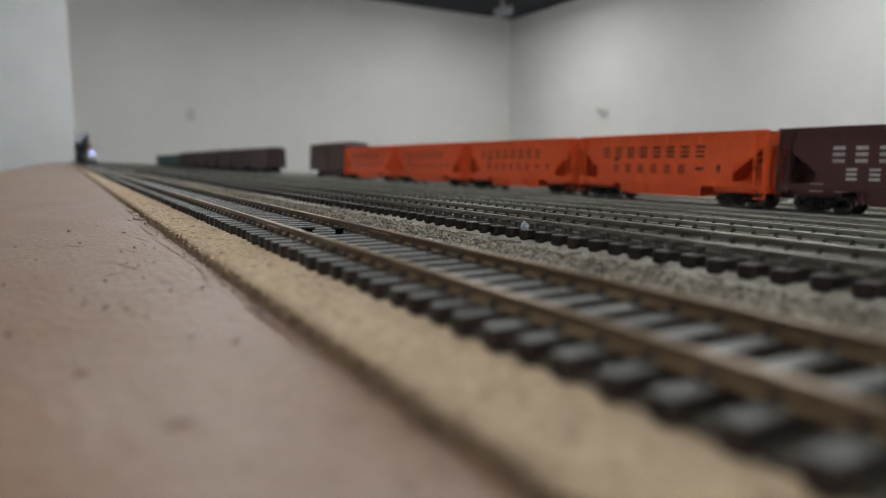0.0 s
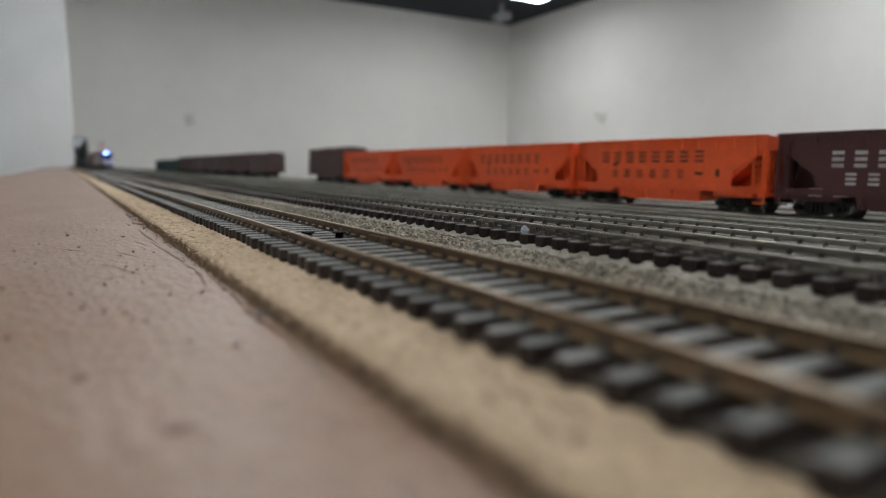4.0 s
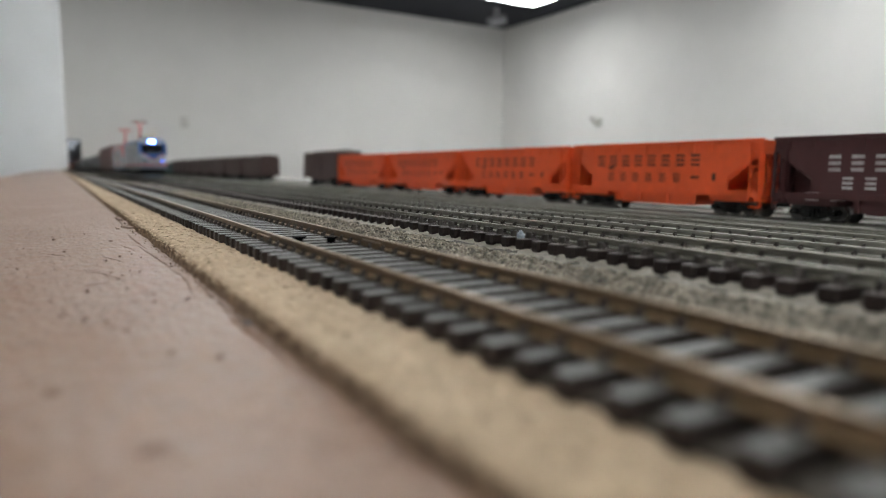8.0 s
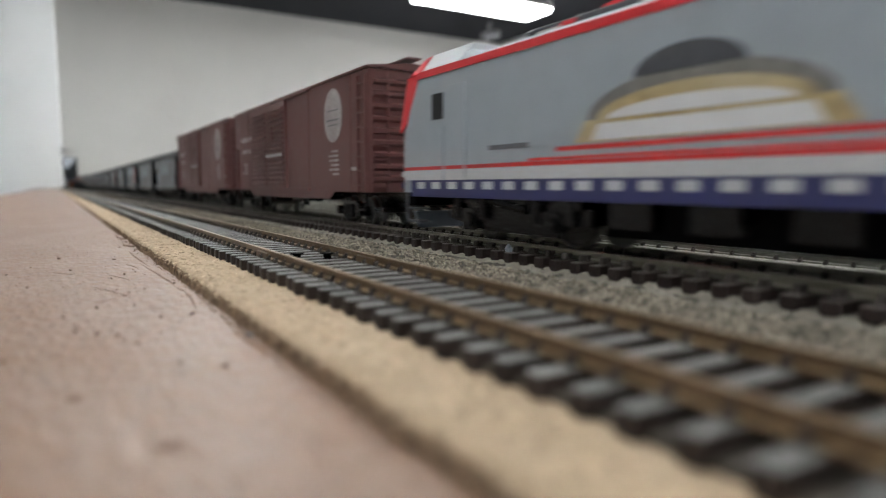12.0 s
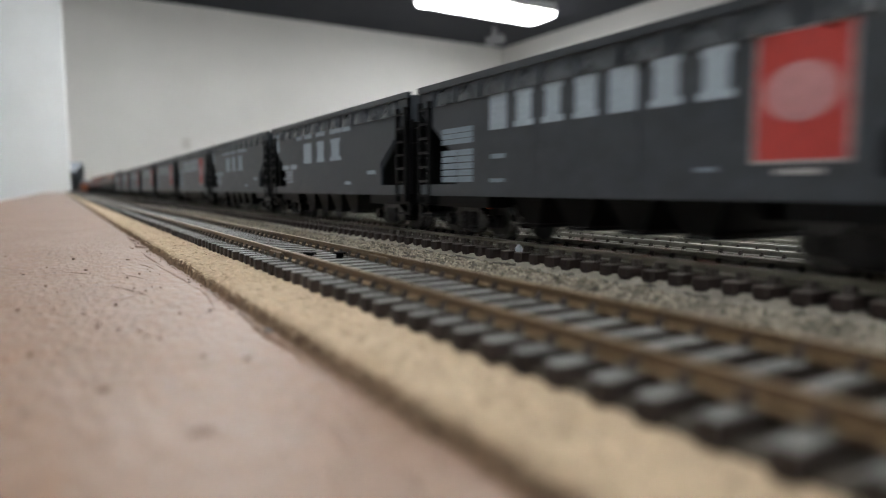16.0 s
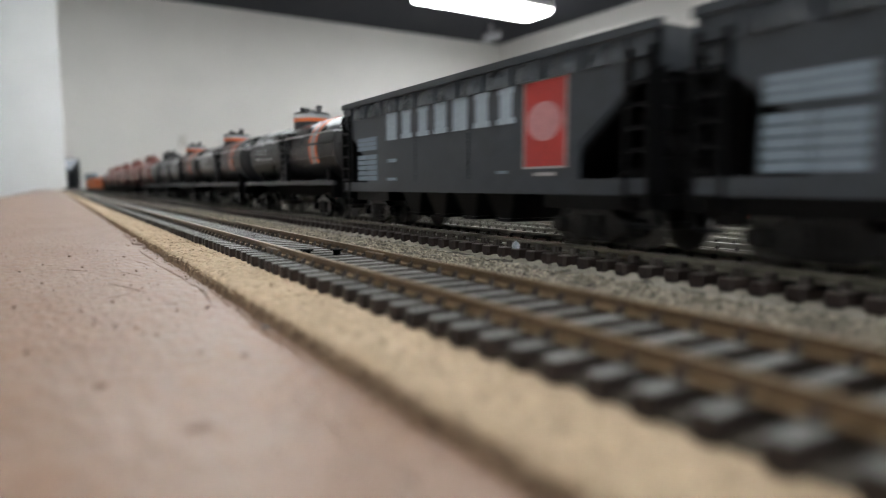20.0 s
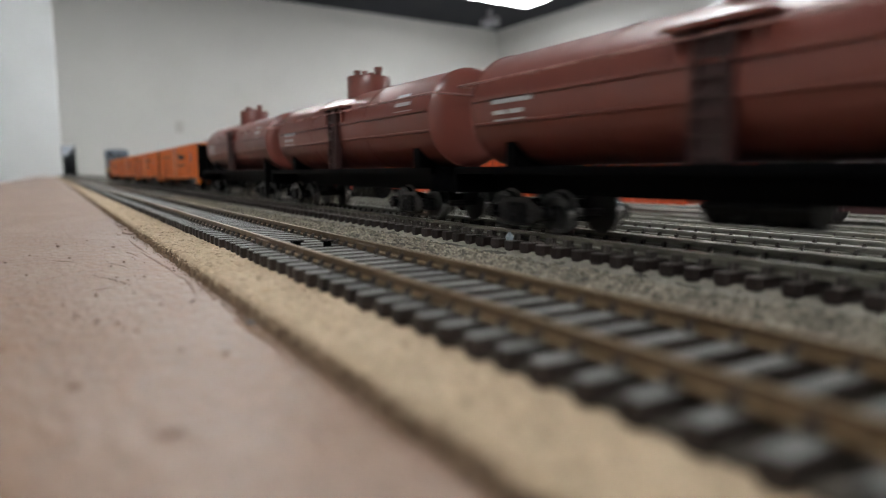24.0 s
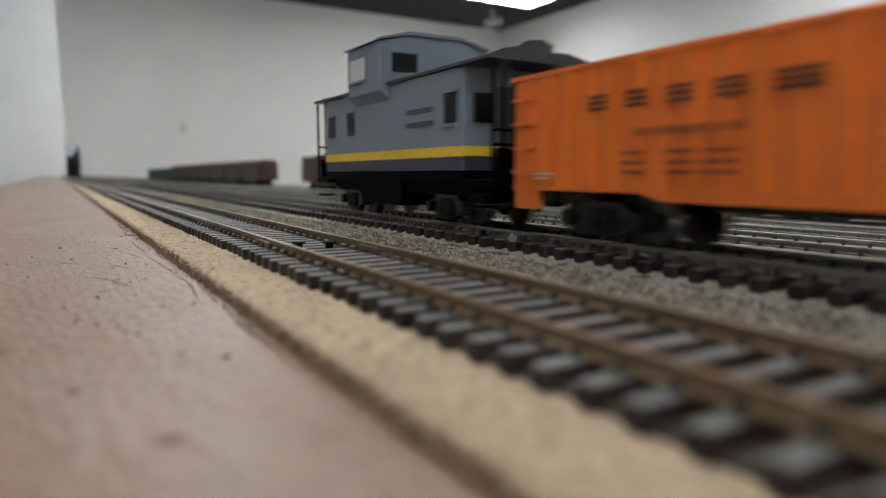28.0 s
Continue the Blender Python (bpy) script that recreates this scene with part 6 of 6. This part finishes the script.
        # coloured corner posts, which run up from the nose to the roof on both sides
        for s in (-1, 1):
            post = [(0.0024, 0.0316), (0.0062, 0.0338), (0.0100, 0.0400), (0.0150, 0.0480), (0.0076, 0.0480), (0.0060, 0.0430), (0.0030, 0.0345)]
            if livery == "blue" and e > 0:
                continue
            part("corner_post", Shape().prism([(f(d), z) for d, z in post], min(s * 0.0150, s * 0.01755), max(s * 0.0150, s * 0.01755), "x"), coat_mat, c, bevel=0.0002)
        for s in (-1, 1):
            lit = e < 0 and s * (1 if livery == "blue" else -1) > 0
            part("headlight_housing", Shape().prism([(s * 0.0066, 0.0222), (s * 0.0126, 0.0272), (s * 0.0128, 0.0232), (s * 0.0098, 0.0205)], f(0.0) + e * 0.0003, f(0.002), "y"), "skirt", c, "dark headlight housing")
            part("headlight", Shape().box(min(s * 0.0096, s * 0.0124), max(s * 0.0096, s * 0.0124), min(f(0.0) + e * 0.0006, f(0.001)), max(f(0.0) + e * 0.0006, f(0.001)), 0.0226, 0.0246), "lamp_low" if lit else "glass", c, "lit blue-white headlight" if lit else "dark headlight")
        panel("roof_light", [(0.0480, -0.0020, 0.0020), (0.0485, -0.0034, 0.0034), (0.0495, -0.0040, 0.0040), (0.0504, -0.0034, 0.0034), (0.0509, -0.0020, 0.0020)], "lamp" if e < 0 else "silver_hi", 0.0004, "lit roof headlight" if e < 0 else "roof headlight")
        part("cab_roof", Shape().prism([(-0.0158, 0.0495), (-0.0104, 0.0552), (0.0104, 0.0552), (0.0158, 0.0495)], min(f(0.0116), f(0.034)), max(f(0.0116), f(0.034)), "y"), "blue" if livery == "blue" and e > 0 else "silver_hi", c, bevel=0.0004)
        part("nose_band", Shape().prism([(-w - 0.0006, f(d) + e * 0.0005) for d, w, *_ in st[4::-1]] + [(w + 0.0006, f(d) + e * 0.0005) for d, w, *_ in st[:5]], 0.0178, 0.0192, "z"), "stripe_red" if livery == "blue" else "white", c, "red stripe" if livery == "blue" else "white stripe")
        part("buffer_beam", Shape().box(-0.0148, 0.0148, min(f(0.0005), f(0.008)), max(f(0.0005), f(0.008)), 0.0085, 0.0136), "black", c, bevel=0.0005)
        part("buffer_band", Shape().box(-0.0158, 0.0158, min(f(-0.0002), f(0.006)), max(f(-0.0002), f(0.006)), 0.0140, 0.0160), "navy", c, bevel=0.0003)
        part("buffer_bar", Shape().box(-0.0105, 0.0115, min(f(-0.0008), f(0.002)), max(f(-0.0008), f(0.002)), 0.0149, 0.0156), "silver", c)
        part("pilot", Shape().prism([(-0.0105, 0.0012), (0.0105, 0.0012), (0.0120, 0.0066), (-0.0120, 0.0066)], min(f(0.0010), f(0.0030)), max(f(0.0010), f(0.0030)), "y"), "caboose", c, "blue-grey pilot plate", bevel=0.0003)
        part("steps", Shape().box(-0.0168, -0.0130, min(f(0.005), f(0.013)), max(f(0.005), f(0.013)), 0.0035, 0.0042).box(-0.0168, -0.0130, min(f(0.005), f(0.013)), max(f(0.005), f(0.013)), 0.0075, 0.0081).box(-0.0168, -0.0164, min(f(0.005), f(0.006)), max(f(0.005), f(0.006)), 0.0035, 0.0128), "skirt", c)
        part("hose", Shape().tube((-0.005, f(0.0005), 0.009), (-0.0055, f(-0.002), 0.003), 0.0006, 6).tube((0.005, f(0.0005), 0.009), (0.0055, f(-0.002), 0.003), 0.0006, 6), "truck", c)
        coupler(c, f(0.0), e, 0.0085)
        panel("brow_rim", [(0.0520, -0.0112, 0.0112), (0.0528, -0.0112, 0.0112)], coat_mat, 0.0004)
        for s in (-1, 1):
            rows = [(z, s * (vw(z) + 0.0007), s * (vw(z) + 0.0026)) for z in (0.0240, 0.0278, 0.0305, 0.0336)]
            panel("nose_stripe", rows, "silver_hi", 0.0003, "pale stripe")
            roof_strip = [(f(0.0092), 0.0486), (f(0.0145), 0.0486), (f(0.0118), 0.0549), (f(0.0100), 0.0540)]
            part("roof_corner", Shape().poly([(s * (0.0176 - (z - 0.0484) * 0.95), y, z) for y, z in roof_strip] + [(s * (0.0170 - (z - 0.0484) * 0.95), y, z - 0.0006) for y, z in roof_strip], [(0, 1, 2, 3), (7, 6, 5, 4), (0, 4, 5, 1), (1, 5, 6, 2), (2, 6, 7, 3), (3, 7, 4, 0)]), coat_mat, c)
        for s in (-1, 1):
            if e < 0:
                part("cab_panel", Shape().box(s * 0.0173 - 0.0003, s * 0.0173 + 0.0003, min(f(0.0185), f(0.0270)), max(f(0.0185), f(0.0270)), 0.0300, 0.0430), "silver", c, bevel=0.0002)
                bars(c, "print_blue_grey" if livery == "blue" else "grey_print", s * 0.0176, [(min(f(0.0235), f(0.0200)), max(f(0.0235), f(0.0200)), 0.0285 + q * 0.0012, 0.0292 + q * 0.0012) for q in range(3)], "cab_emblem", "small blue-grey emblem")
                for dz in (0.0215, 0.0370):
                    part("cab_step", Shape().box(s * 0.0173 - 0.0006, s * 0.0173 + 0.0006, min(f(0.031), f(0.040)), max(f(0.031), f(0.040)), dz, dz + 0.0003), "print_faint", c)
            else:
                part("side_window", Shape().box(s * 0.0173 - 0.0003, s * 0.0173 + 0.0003, min(f(0.0225), f(0.0285)), max(f(0.0225), f(0.0285)), 0.0340, 0.0415), "pane_dark", c, bevel=0.0002)
            door = part("cab_door", Shape().box(s * 0.0173 - 0.0004, s * 0.0173 + 0.0004, min(f(0.031), f(0.040)), max(f(0.031), f(0.040)), 0.0165, 0.0430), "silver", c, bevel=0.0002)
            g = Shape()
            for d in (0.0300, 0.0410):
                g.tube((s * 0.0180, f(d), 0.0165), (s * 0.0180, f(d), 0.0320), 0.0003, 6)
            part("grab_rail", g, "silver", c)
        # truck: heavy frame with axle boxes and dampers
        ty = e * (h - 0.0580)
        tr = part("truck", Shape().box(-0.012, 0.012, ty - 0.026, ty + 0.026, 0.006, 0.0115), "truck", c)
        for s in (-1, 1):
            a, b = s * 0.0128, s * 0.0152
            fr = Shape().prism([(ty - 0.029, 0.0058), (ty - 0.022, 0.0046), (ty - 0.010, 0.0030), (ty + 0.010, 0.0030), (ty + 0.022, 0.0046), (ty + 0.029, 0.0058), (ty + 0.029, 0.0095), (ty + 0.012, 0.0105), (ty - 0.012, 0.0105), (ty - 0.029, 0.0095)], min(a, b), max(a, b), "x")
            part("side_frame", fr, "truck", tr)
            for q in (-0.017, 0.017):
                part("axle_box", Shape().box(min(b, b + s * 0.0016), max(b, b + s * 0.0016), ty + q - 0.003, ty + q + 0.003, 0.0030, 0.0088).tube((b, ty + q, 0.0058), (b + s * 0.0022, ty + q, 0.0058), 0.0020, 12), "truck", tr)
                part("spring", Shape().tube((b + s * 0.0006, ty + q - 0.006, 0.0060), (b + s * 0.0006, ty + q - 0.006, 0.0118), 0.0016, 10).tube((b + s * 0.0006, ty + q + 0.006, 0.0060), (b + s * 0.0006, ty + q + 0.006, 0.0118), 0.0016, 10), "truck", tr)
            part("damper", Shape().tube((b + s * 0.001, ty - 0.008, 0.0090), (b + s * 0.001, ty + 0.008, 0.0112), 0.0011, 8), "truck", tr)
        for q in (-0.017, 0.017):
            wheelset(tr, ty + q, 0.0064)
    # sides: skirt, stripes, panels and print
    for s in (-1, 1):
        a = s * 0.0173
        lo, hi = min(a, a + s * 0.0004), max(a, a + s * 0.0004)
        part("skirt", Shape().box(lo, hi, -h + 0.010, h - 0.010, 0.0130 if livery == "blue" else 0.0116, 0.0178 if livery == "blue" else 0.0166), "skirt" if livery == "blue" else "navy", c, bevel=0.0001)
        if livery == "blue":
            part("stripe", Shape().box(min(a, a + s * 0.0006), max(a, a + s * 0.0006), -h + 0.006, h - 0.006, 0.0178, 0.0192), "stripe_red", c, "red stripe")
            part("roof_edge", Shape().box(min(a - s * 0.0016, a + s * 0.0003), max(a - s * 0.0016, a + s * 0.0003), -h + 0.014, h - 0.014, 0.0475, 0.0488), "blue", c, "blue roof edge")
        else:
            part("stripe", Shape().box(min(a, a + s * 0.0006), max(a, a + s * 0.0006), -h + 0.006, h - 0.006, 0.0166, 0.0195), "white", c, "white stripe")
            part("red_stripe", Shape().box(min(a, a + s * 0.0006), max(a, a + s * 0.0006), -h + 0.006, h - 0.006, 0.0196, 0.0206), "stripe_red", c, "red stripe")
            part("roof_edge", Shape().box(min(a - s * 0.0016, a + s * 0.0003), max(a - s * 0.0016, a + s * 0.0003), -h + 0.014, h - 0.014, 0.0468, 0.0488), "red", c, "red roof edge")
        for i in range(7):
            y = -0.058 + i * 0.019
            part("skirt_box", Shape().box(min(a - s * 0.006, a - s * 0.001), max(a - s * 0.006, a - s * 0.001), y - 0.006 + 0.002, y + 0.006, 0.0062 if i in (2, 3, 4) else 0.0095, 0.0128), "truck", c)
    cells = []
    if livery == "blue":
        cells = [(-0.050 + i * 0.0082, -0.0436 + i * 0.0082, 0.0392, 0.0408) for i in range(12)]
        cells += [(-0.030, -0.012, 0.0335, 0.0350), (0.006, 0.022, 0.0310, 0.0325), (-0.060, -0.046, 0.0300, 0.0340)]
        for i in range(7):
            y = rnd.uniform(-0.075, 0.07)
            z = rnd.uniform(0.0235, 0.037)
            cells.append((y, y + rnd.uniform(0.006, 0.022), z, z + 0.00035))
        cells += [(-0.070, -0.056, 0.0222, 0.0238), (-0.020, -0.006, 0.0222, 0.0240), (0.020, 0.034, 0.0222, 0.0238), (0.050, 0.060, 0.0215, 0.0235)]
        bars(c, "print_faint", -0.0173, cells, "panel_print", "faint grey panel lines and print")
        bars(c, "print_faint", -0.0173, [(-0.0915, -0.0865, 0.030, 0.0315), (-0.0905, -0.0875, 0.0285, 0.030)], "cab_emblem", "small grey emblem")
    else:
        # painted dome, eagle and streaming stripes
        def arch(cy, cz, rw, rh, a0=0.0, a1=180.0, n=18):
            return [(cy + rw * math.cos(math.radians(a0 + (a1 - a0) * i / n)), cz + rh * math.sin(math.radians(a0 + (a1 - a0) * i / n))) for i in range(n + 1)]
        x0 = -0.0173
        cy = 0.005
        part("dome_base", Shape().prism([(cy - 0.029, 0.0240), (cy + 0.029, 0.0240), (cy + 0.026, 0.0285), (cy - 0.026, 0.0285)], x0 - 0.00014, x0, "x"), "gold", c, "gold painted colonnade")
        part("dome_drum", Shape().prism([(cy - 0.024, 0.0243), (cy + 0.024, 0.0243), (cy + 0.022, 0.0276), (cy - 0.022, 0.0276)], x0 - 0.0002, x0, "x"), "silver_hi", c, "pale painted drum")
        part("dome_shell", Shape().prism(arch(cy, 0.0285, 0.0255, 0.0080), x0 - 0.00016, x0, "x"), "dome_grey", c, "grey painted dome")
        part("dome_band", Shape().prism(arch(cy, 0.0285, 0.0225, 0.0052), x0 - 0.00024, x0, "x"), "gold", c, "gold painted band")
        part("dome_inner", Shape().prism(arch(cy, 0.0285, 0.0195, 0.0028), x0 - 0.0003, x0, "x"), "silver_hi", c, "pale painted band")
        part("dome_top", Shape().prism(arch(cy + 0.001, 0.0356, 0.0118, 0.0048), x0 - 0.0003, x0, "x"), "skirt", c, "dark painted top")
        bars(c, "stripe_red", -0.0173, [(-0.030, 0.040, 0.0226, 0.0236), (-0.040, 0.050, 0.0208, 0.0214)], "banner", "red painted stripes")
        bars(c, "white", -0.0177, [(-h + 0.014 + i * 0.0088, -h + 0.0185 + i * 0.0088, 0.0140, 0.0160) for i in range(24)], "stars", "row of white marks")
        bars(c, "grey_print", -0.0173, [(0.050, 0.066, 0.0240, 0.0252), (0.080, 0.084, 0.030, 0.036), (-0.086, -0.083, 0.026, 0.035)], "side_print", "small grey print")
    part("transformer_tank", Shape().box(-0.0130, 0.0130, -0.0290, 0.0290, 0.0040, 0.0128), "black", c, bevel=0.0006)
    part("underfloor", Shape().box(-0.0150, 0.0150, -h + 0.012, h - 0.012, 0.0112, 0.0129), "black", c)
    # roof gear
    part("roof_walk", Shape().box(-0.010, 0.010, -0.070, 0.070, 0.0508, 0.0520), "silver_hi", c)
    gear = Shape()
    for i in range(9):
        y = -0.066 + i * 0.0165 + rnd.uniform(-0.003, 0.003)
        gear.tube((rnd.uniform(-0.006, 0.004), y, 0.0515), (rnd.uniform(-0.006, 0.004), y, 0.0548), 0.0012, 8)
    tagged(part("insulator_row", gear, "skirt", c), kind="stuff")
    part("roof_box", Shape().box(-0.008, 0.008, -0.018, 0.014, 0.0518, 0.0542).box(-0.009, 0.007, 0.026, 0.044, 0.0518, 0.0536), "skirt", c, bevel=0.0004)
    part("bus_bar", Shape().tube((-0.004, -0.066, 0.0552), (-0.004, 0.066, 0.0552), 0.0004, 6), "skirt", c)

    def pantograph(y, up):
        p = part("pantograph", Shape().box(-0.007, 0.007, y - 0.004, y + 0.014, 0.0530, 0.0542).box(-0.004, 0.004, y - 0.003, y + 0.003, 0.0540, 0.0562), "red", c, "red pantograph")
        for sx in (-1, 1):
            for q in (-0.003, 0.013):
                part("insulator", Shape().tube((sx * 0.006, y + q, 0.0510), (sx * 0.006, y + q, 0.0532), 0.0011, 8), "boxcar", p)
        knee, head = ((y - 0.0115, 0.0730), (y - 0.0030, 0.0815)) if up else ((y - 0.020, 0.0548), (y + 0.002, 0.0548))
        part("lower_arm", Shape().tube((0, y, 0.0550), (0, *knee), 0.0014, 8, 0.0011).box(-0.0018, 0.0018, knee[0] - 0.0014, knee[0] + 0.0014, knee[1] - 0.0012, knee[1] + 0.0012), "red", p)
        for sx in (-1, 1):
            part("upper_arm", Shape().tube((sx * 0.001, *knee), (sx * 0.0042, *head), 0.00055, 6), "red", p)
        part("stay", Shape().tube((0.0, y + 0.004, 0.0550), (0.0, head[0] + 0.001, head[1]), 0.0003, 6) if up else Shape().tube((0.0, y + 0.004, 0.0550), (0.0, y + 0.006, 0.0556), 0.0003, 6), "red", p)
        part("head_frame", Shape().tube((-0.0075, head[0], head[1]), (0.0, head[0], head[1] + 0.0016), 0.0006, 6).tube((0.0, head[0], head[1] + 0.0016), (0.0075, head[0], head[1]), 0.0006, 6), "red", p)
        for q in (-0.0034, 0.0034):
            bow = Shape().box(-0.0085, 0.0085, head[0] + q - 0.0005, head[0] + q + 0.0005, head[1] + 0.0032, head[1] + 0.0042)
            for sx in (-1, 1):
                bow.tube((sx * 0.0085, head[0] + q, head[1] + 0.0037), (sx * 0.0122, head[0] + q, head[1] + 0.0008), 0.0004, 6)
                bow.tube((sx * 0.0075, head[0], head[1]), (sx * 0.0075, head[0] + q, head[1] + 0.0036), 0.0003, 6)
            part("collector", bow, "rail_dull" if livery == "blue" else "red", p, "grey collector bow" if livery == "blue" else "red collector bow")

    pantograph(0.037, True)
    pantograph(-0.050, False)
    return c

# ---- the train ----
loco_blue = loco("silver electric locomotive with blue cab and lit headlights", 0, "blue")
TRAIN.append((loco_blue, 0.4475))
loco_red = loco("silver electric locomotive with red cab and painted dome", 0, "red")
TRAIN.append((loco_red, 0.6925))
box = boxcar("brown boxcar with ribbed doors and white emblem")
TRAIN.append((box, 0.9280))
TRAIN.append((copy_thing(box, pose(0, 0, 0)), 1.1375))
hop_r = hopper("black hopper car with white lettering and red panel", style="letters_wide")
hop_n = hopper("black hopper car with large white lettering", style="letters_big")
used = set()
for i, kind in enumerate("NNRNRNNRRRRRR"):
    src = hop_r if kind == "R" else hop_n
    ob = src if kind not in used else copy_thing(src, pose(0, 0, 0))
    used.add(kind)
    TRAIN.append((ob, 1.2340 + 0.163 * (i + 0.5)))
tb = dome_tank("glossy black tank car with orange and white band", "tank_black", 0.0148, 0.0312, 0.139, 0.0092, 0.0518, True)
rnd = random.Random(2)
tank_print(tb, 0.0148, 0.0312, [(0.046, 0.061, 0.0385, 0.0402), (0.028, 0.042, 0.0385, 0.0402), (0.0345, 0.0400, 0.0320, 0.0342), (0.0412, 0.0470, 0.0320, 0.0342), (0.0482, 0.0555, 0.0320, 0.0342), (0.0440, 0.0555, 0.0289, 0.0298), (0.0235, 0.0420, 0.0285, 0.0293), (0.0300, 0.0555, 0.0266, 0.0274)])
tp = dome_tank("glossy black tank car with dark dome and pale print", "tank_black", 0.0148, 0.0312, 0.142, 0.0092, 0.0518, False)
tank_print(tp, 0.0148, 0.0312, [(0.020, 0.036, 0.0368, 0.0396), (0.039, 0.055, 0.0368, 0.0396), (0.0300, 0.0555, 0.0320, 0.0340)], "white_dim")
for i, car in enumerate((tb, copy_thing(tb, pose(0, 0, 0)), copy_thing(tb, pose(0, 0, 0)), tp)):
    TRAIN.append((car, 3.3560 + 0.157 * (i + 0.5) + (0.004 if i in (1, 2) else 0)))
tr = dome_tank("glossy oxide red tank car with tall dome", "tank_red", 0.0152, 0.0322, 0.156, 0.0088, 0.0540, False)
tank_print(tr, 0.0152, 0.0322, [(0.050, 0.066, 0.0325, 0.0345), (0.0535, 0.0590, 0.0298, 0.0308), (0.0605, 0.0655, 0.0298, 0.0308), (0.0535, 0.0590, 0.0276, 0.0286), (0.0605, 0.0655, 0.0276, 0.0286), (-0.064, -0.052, 0.0340, 0.0350), (-0.062, -0.052, 0.0366, 0.0378), (-0.060, -0.052, 0.0395, 0.0405)])
for i in range(5):
    TRAIN.append((tr if i == 0 else copy_thing(tr, pose(0, 0, 0)), 3.9905 + 0.1745 * (i + 0.5)))
rf = reefer("orange refrigerator car with black ends and dark lettering")
for i in range(4):
    TRAIN.append((rf if i == 0 else copy_thing(rf, pose(0, 0, 0)), 4.9760 + 0.2165 * i))
TRAIN.append((caboose("grey wide-vision caboose with yellow stripe"), 5.8050))

# ---- cars standing in the yard ----
YX, YZ = YARD[3]
yh = hopper("bright orange hopper car standing in the yard", "yard_orange", "yard", 0.156, "print_yard")
for i in range(4):
    m = pose(YX, 0.3085 + 0.163 * i, YZ)
    if i == 0:
        yh.matrix_basis = m
    else:
        copy_thing(yh, m)
ym = hopper("dark maroon hopper car standing in the yard", "maroon", "yard_big", 0.156, "white_dim")
ym.matrix_basis = pose(YX, 0.1455, YZ)
copy_thing(ym, pose(YX, -0.0175, YZ))
yb = boxcar("dark brown boxcar standing in the yard", "yard_brown", 0.150, 0.0500, True)
yb.matrix_basis = pose(YX, 0.9500, YZ)
yd = boxcar("dark brown boxcar standing far down the yard", "yard_brown", 0.156, 0.0480, True)
yd.matrix_basis = pose(YX, 1.360, YZ)
for i in range(1, 7):
    copy_thing(yd, pose(YX, 1.360 + 0.163 * i, YZ))
yt = hopper("dark teal hopper car standing far down the yard", "teal", "plain", 0.156)
yt.matrix_basis = pose(YX, 1.360 + 0.163 * 7, YZ)
for i in range(8, 11):
    copy_thing(yt, pose(YX, 1.360 + 0.163 * i, YZ))

# small pale pebble lying on the main track's tie ends
peb = part("pebble", Shape().loft([[(0.0010 * math.cos(k) * f, 0.0013 * math.sin(k) * f, z) for k in (0, 1, 2, 3.1, 4.2, 5.2)] for z, f in ((0, 0.8), (0.0007, 1.0), (0.0014, 0.7), (0.0020, 0.2))]), "crystal")
tagged(peb, "small pale stone on the tie ends", "pebble")
peb.matrix_basis = pose(0.1015, 0.1335, RAIL2 - 0.0022)


def motions():
    times = [0, 0.1, 0.2] + [float(t) for t in range(1, 28)] + [27.8, 27.9, 28.0]
    for ob, place in TRAIN:
        walk(ob, [(t, pose(T2X, place + SPEED * (10 - t), RAIL2)) for t in times])


motions()
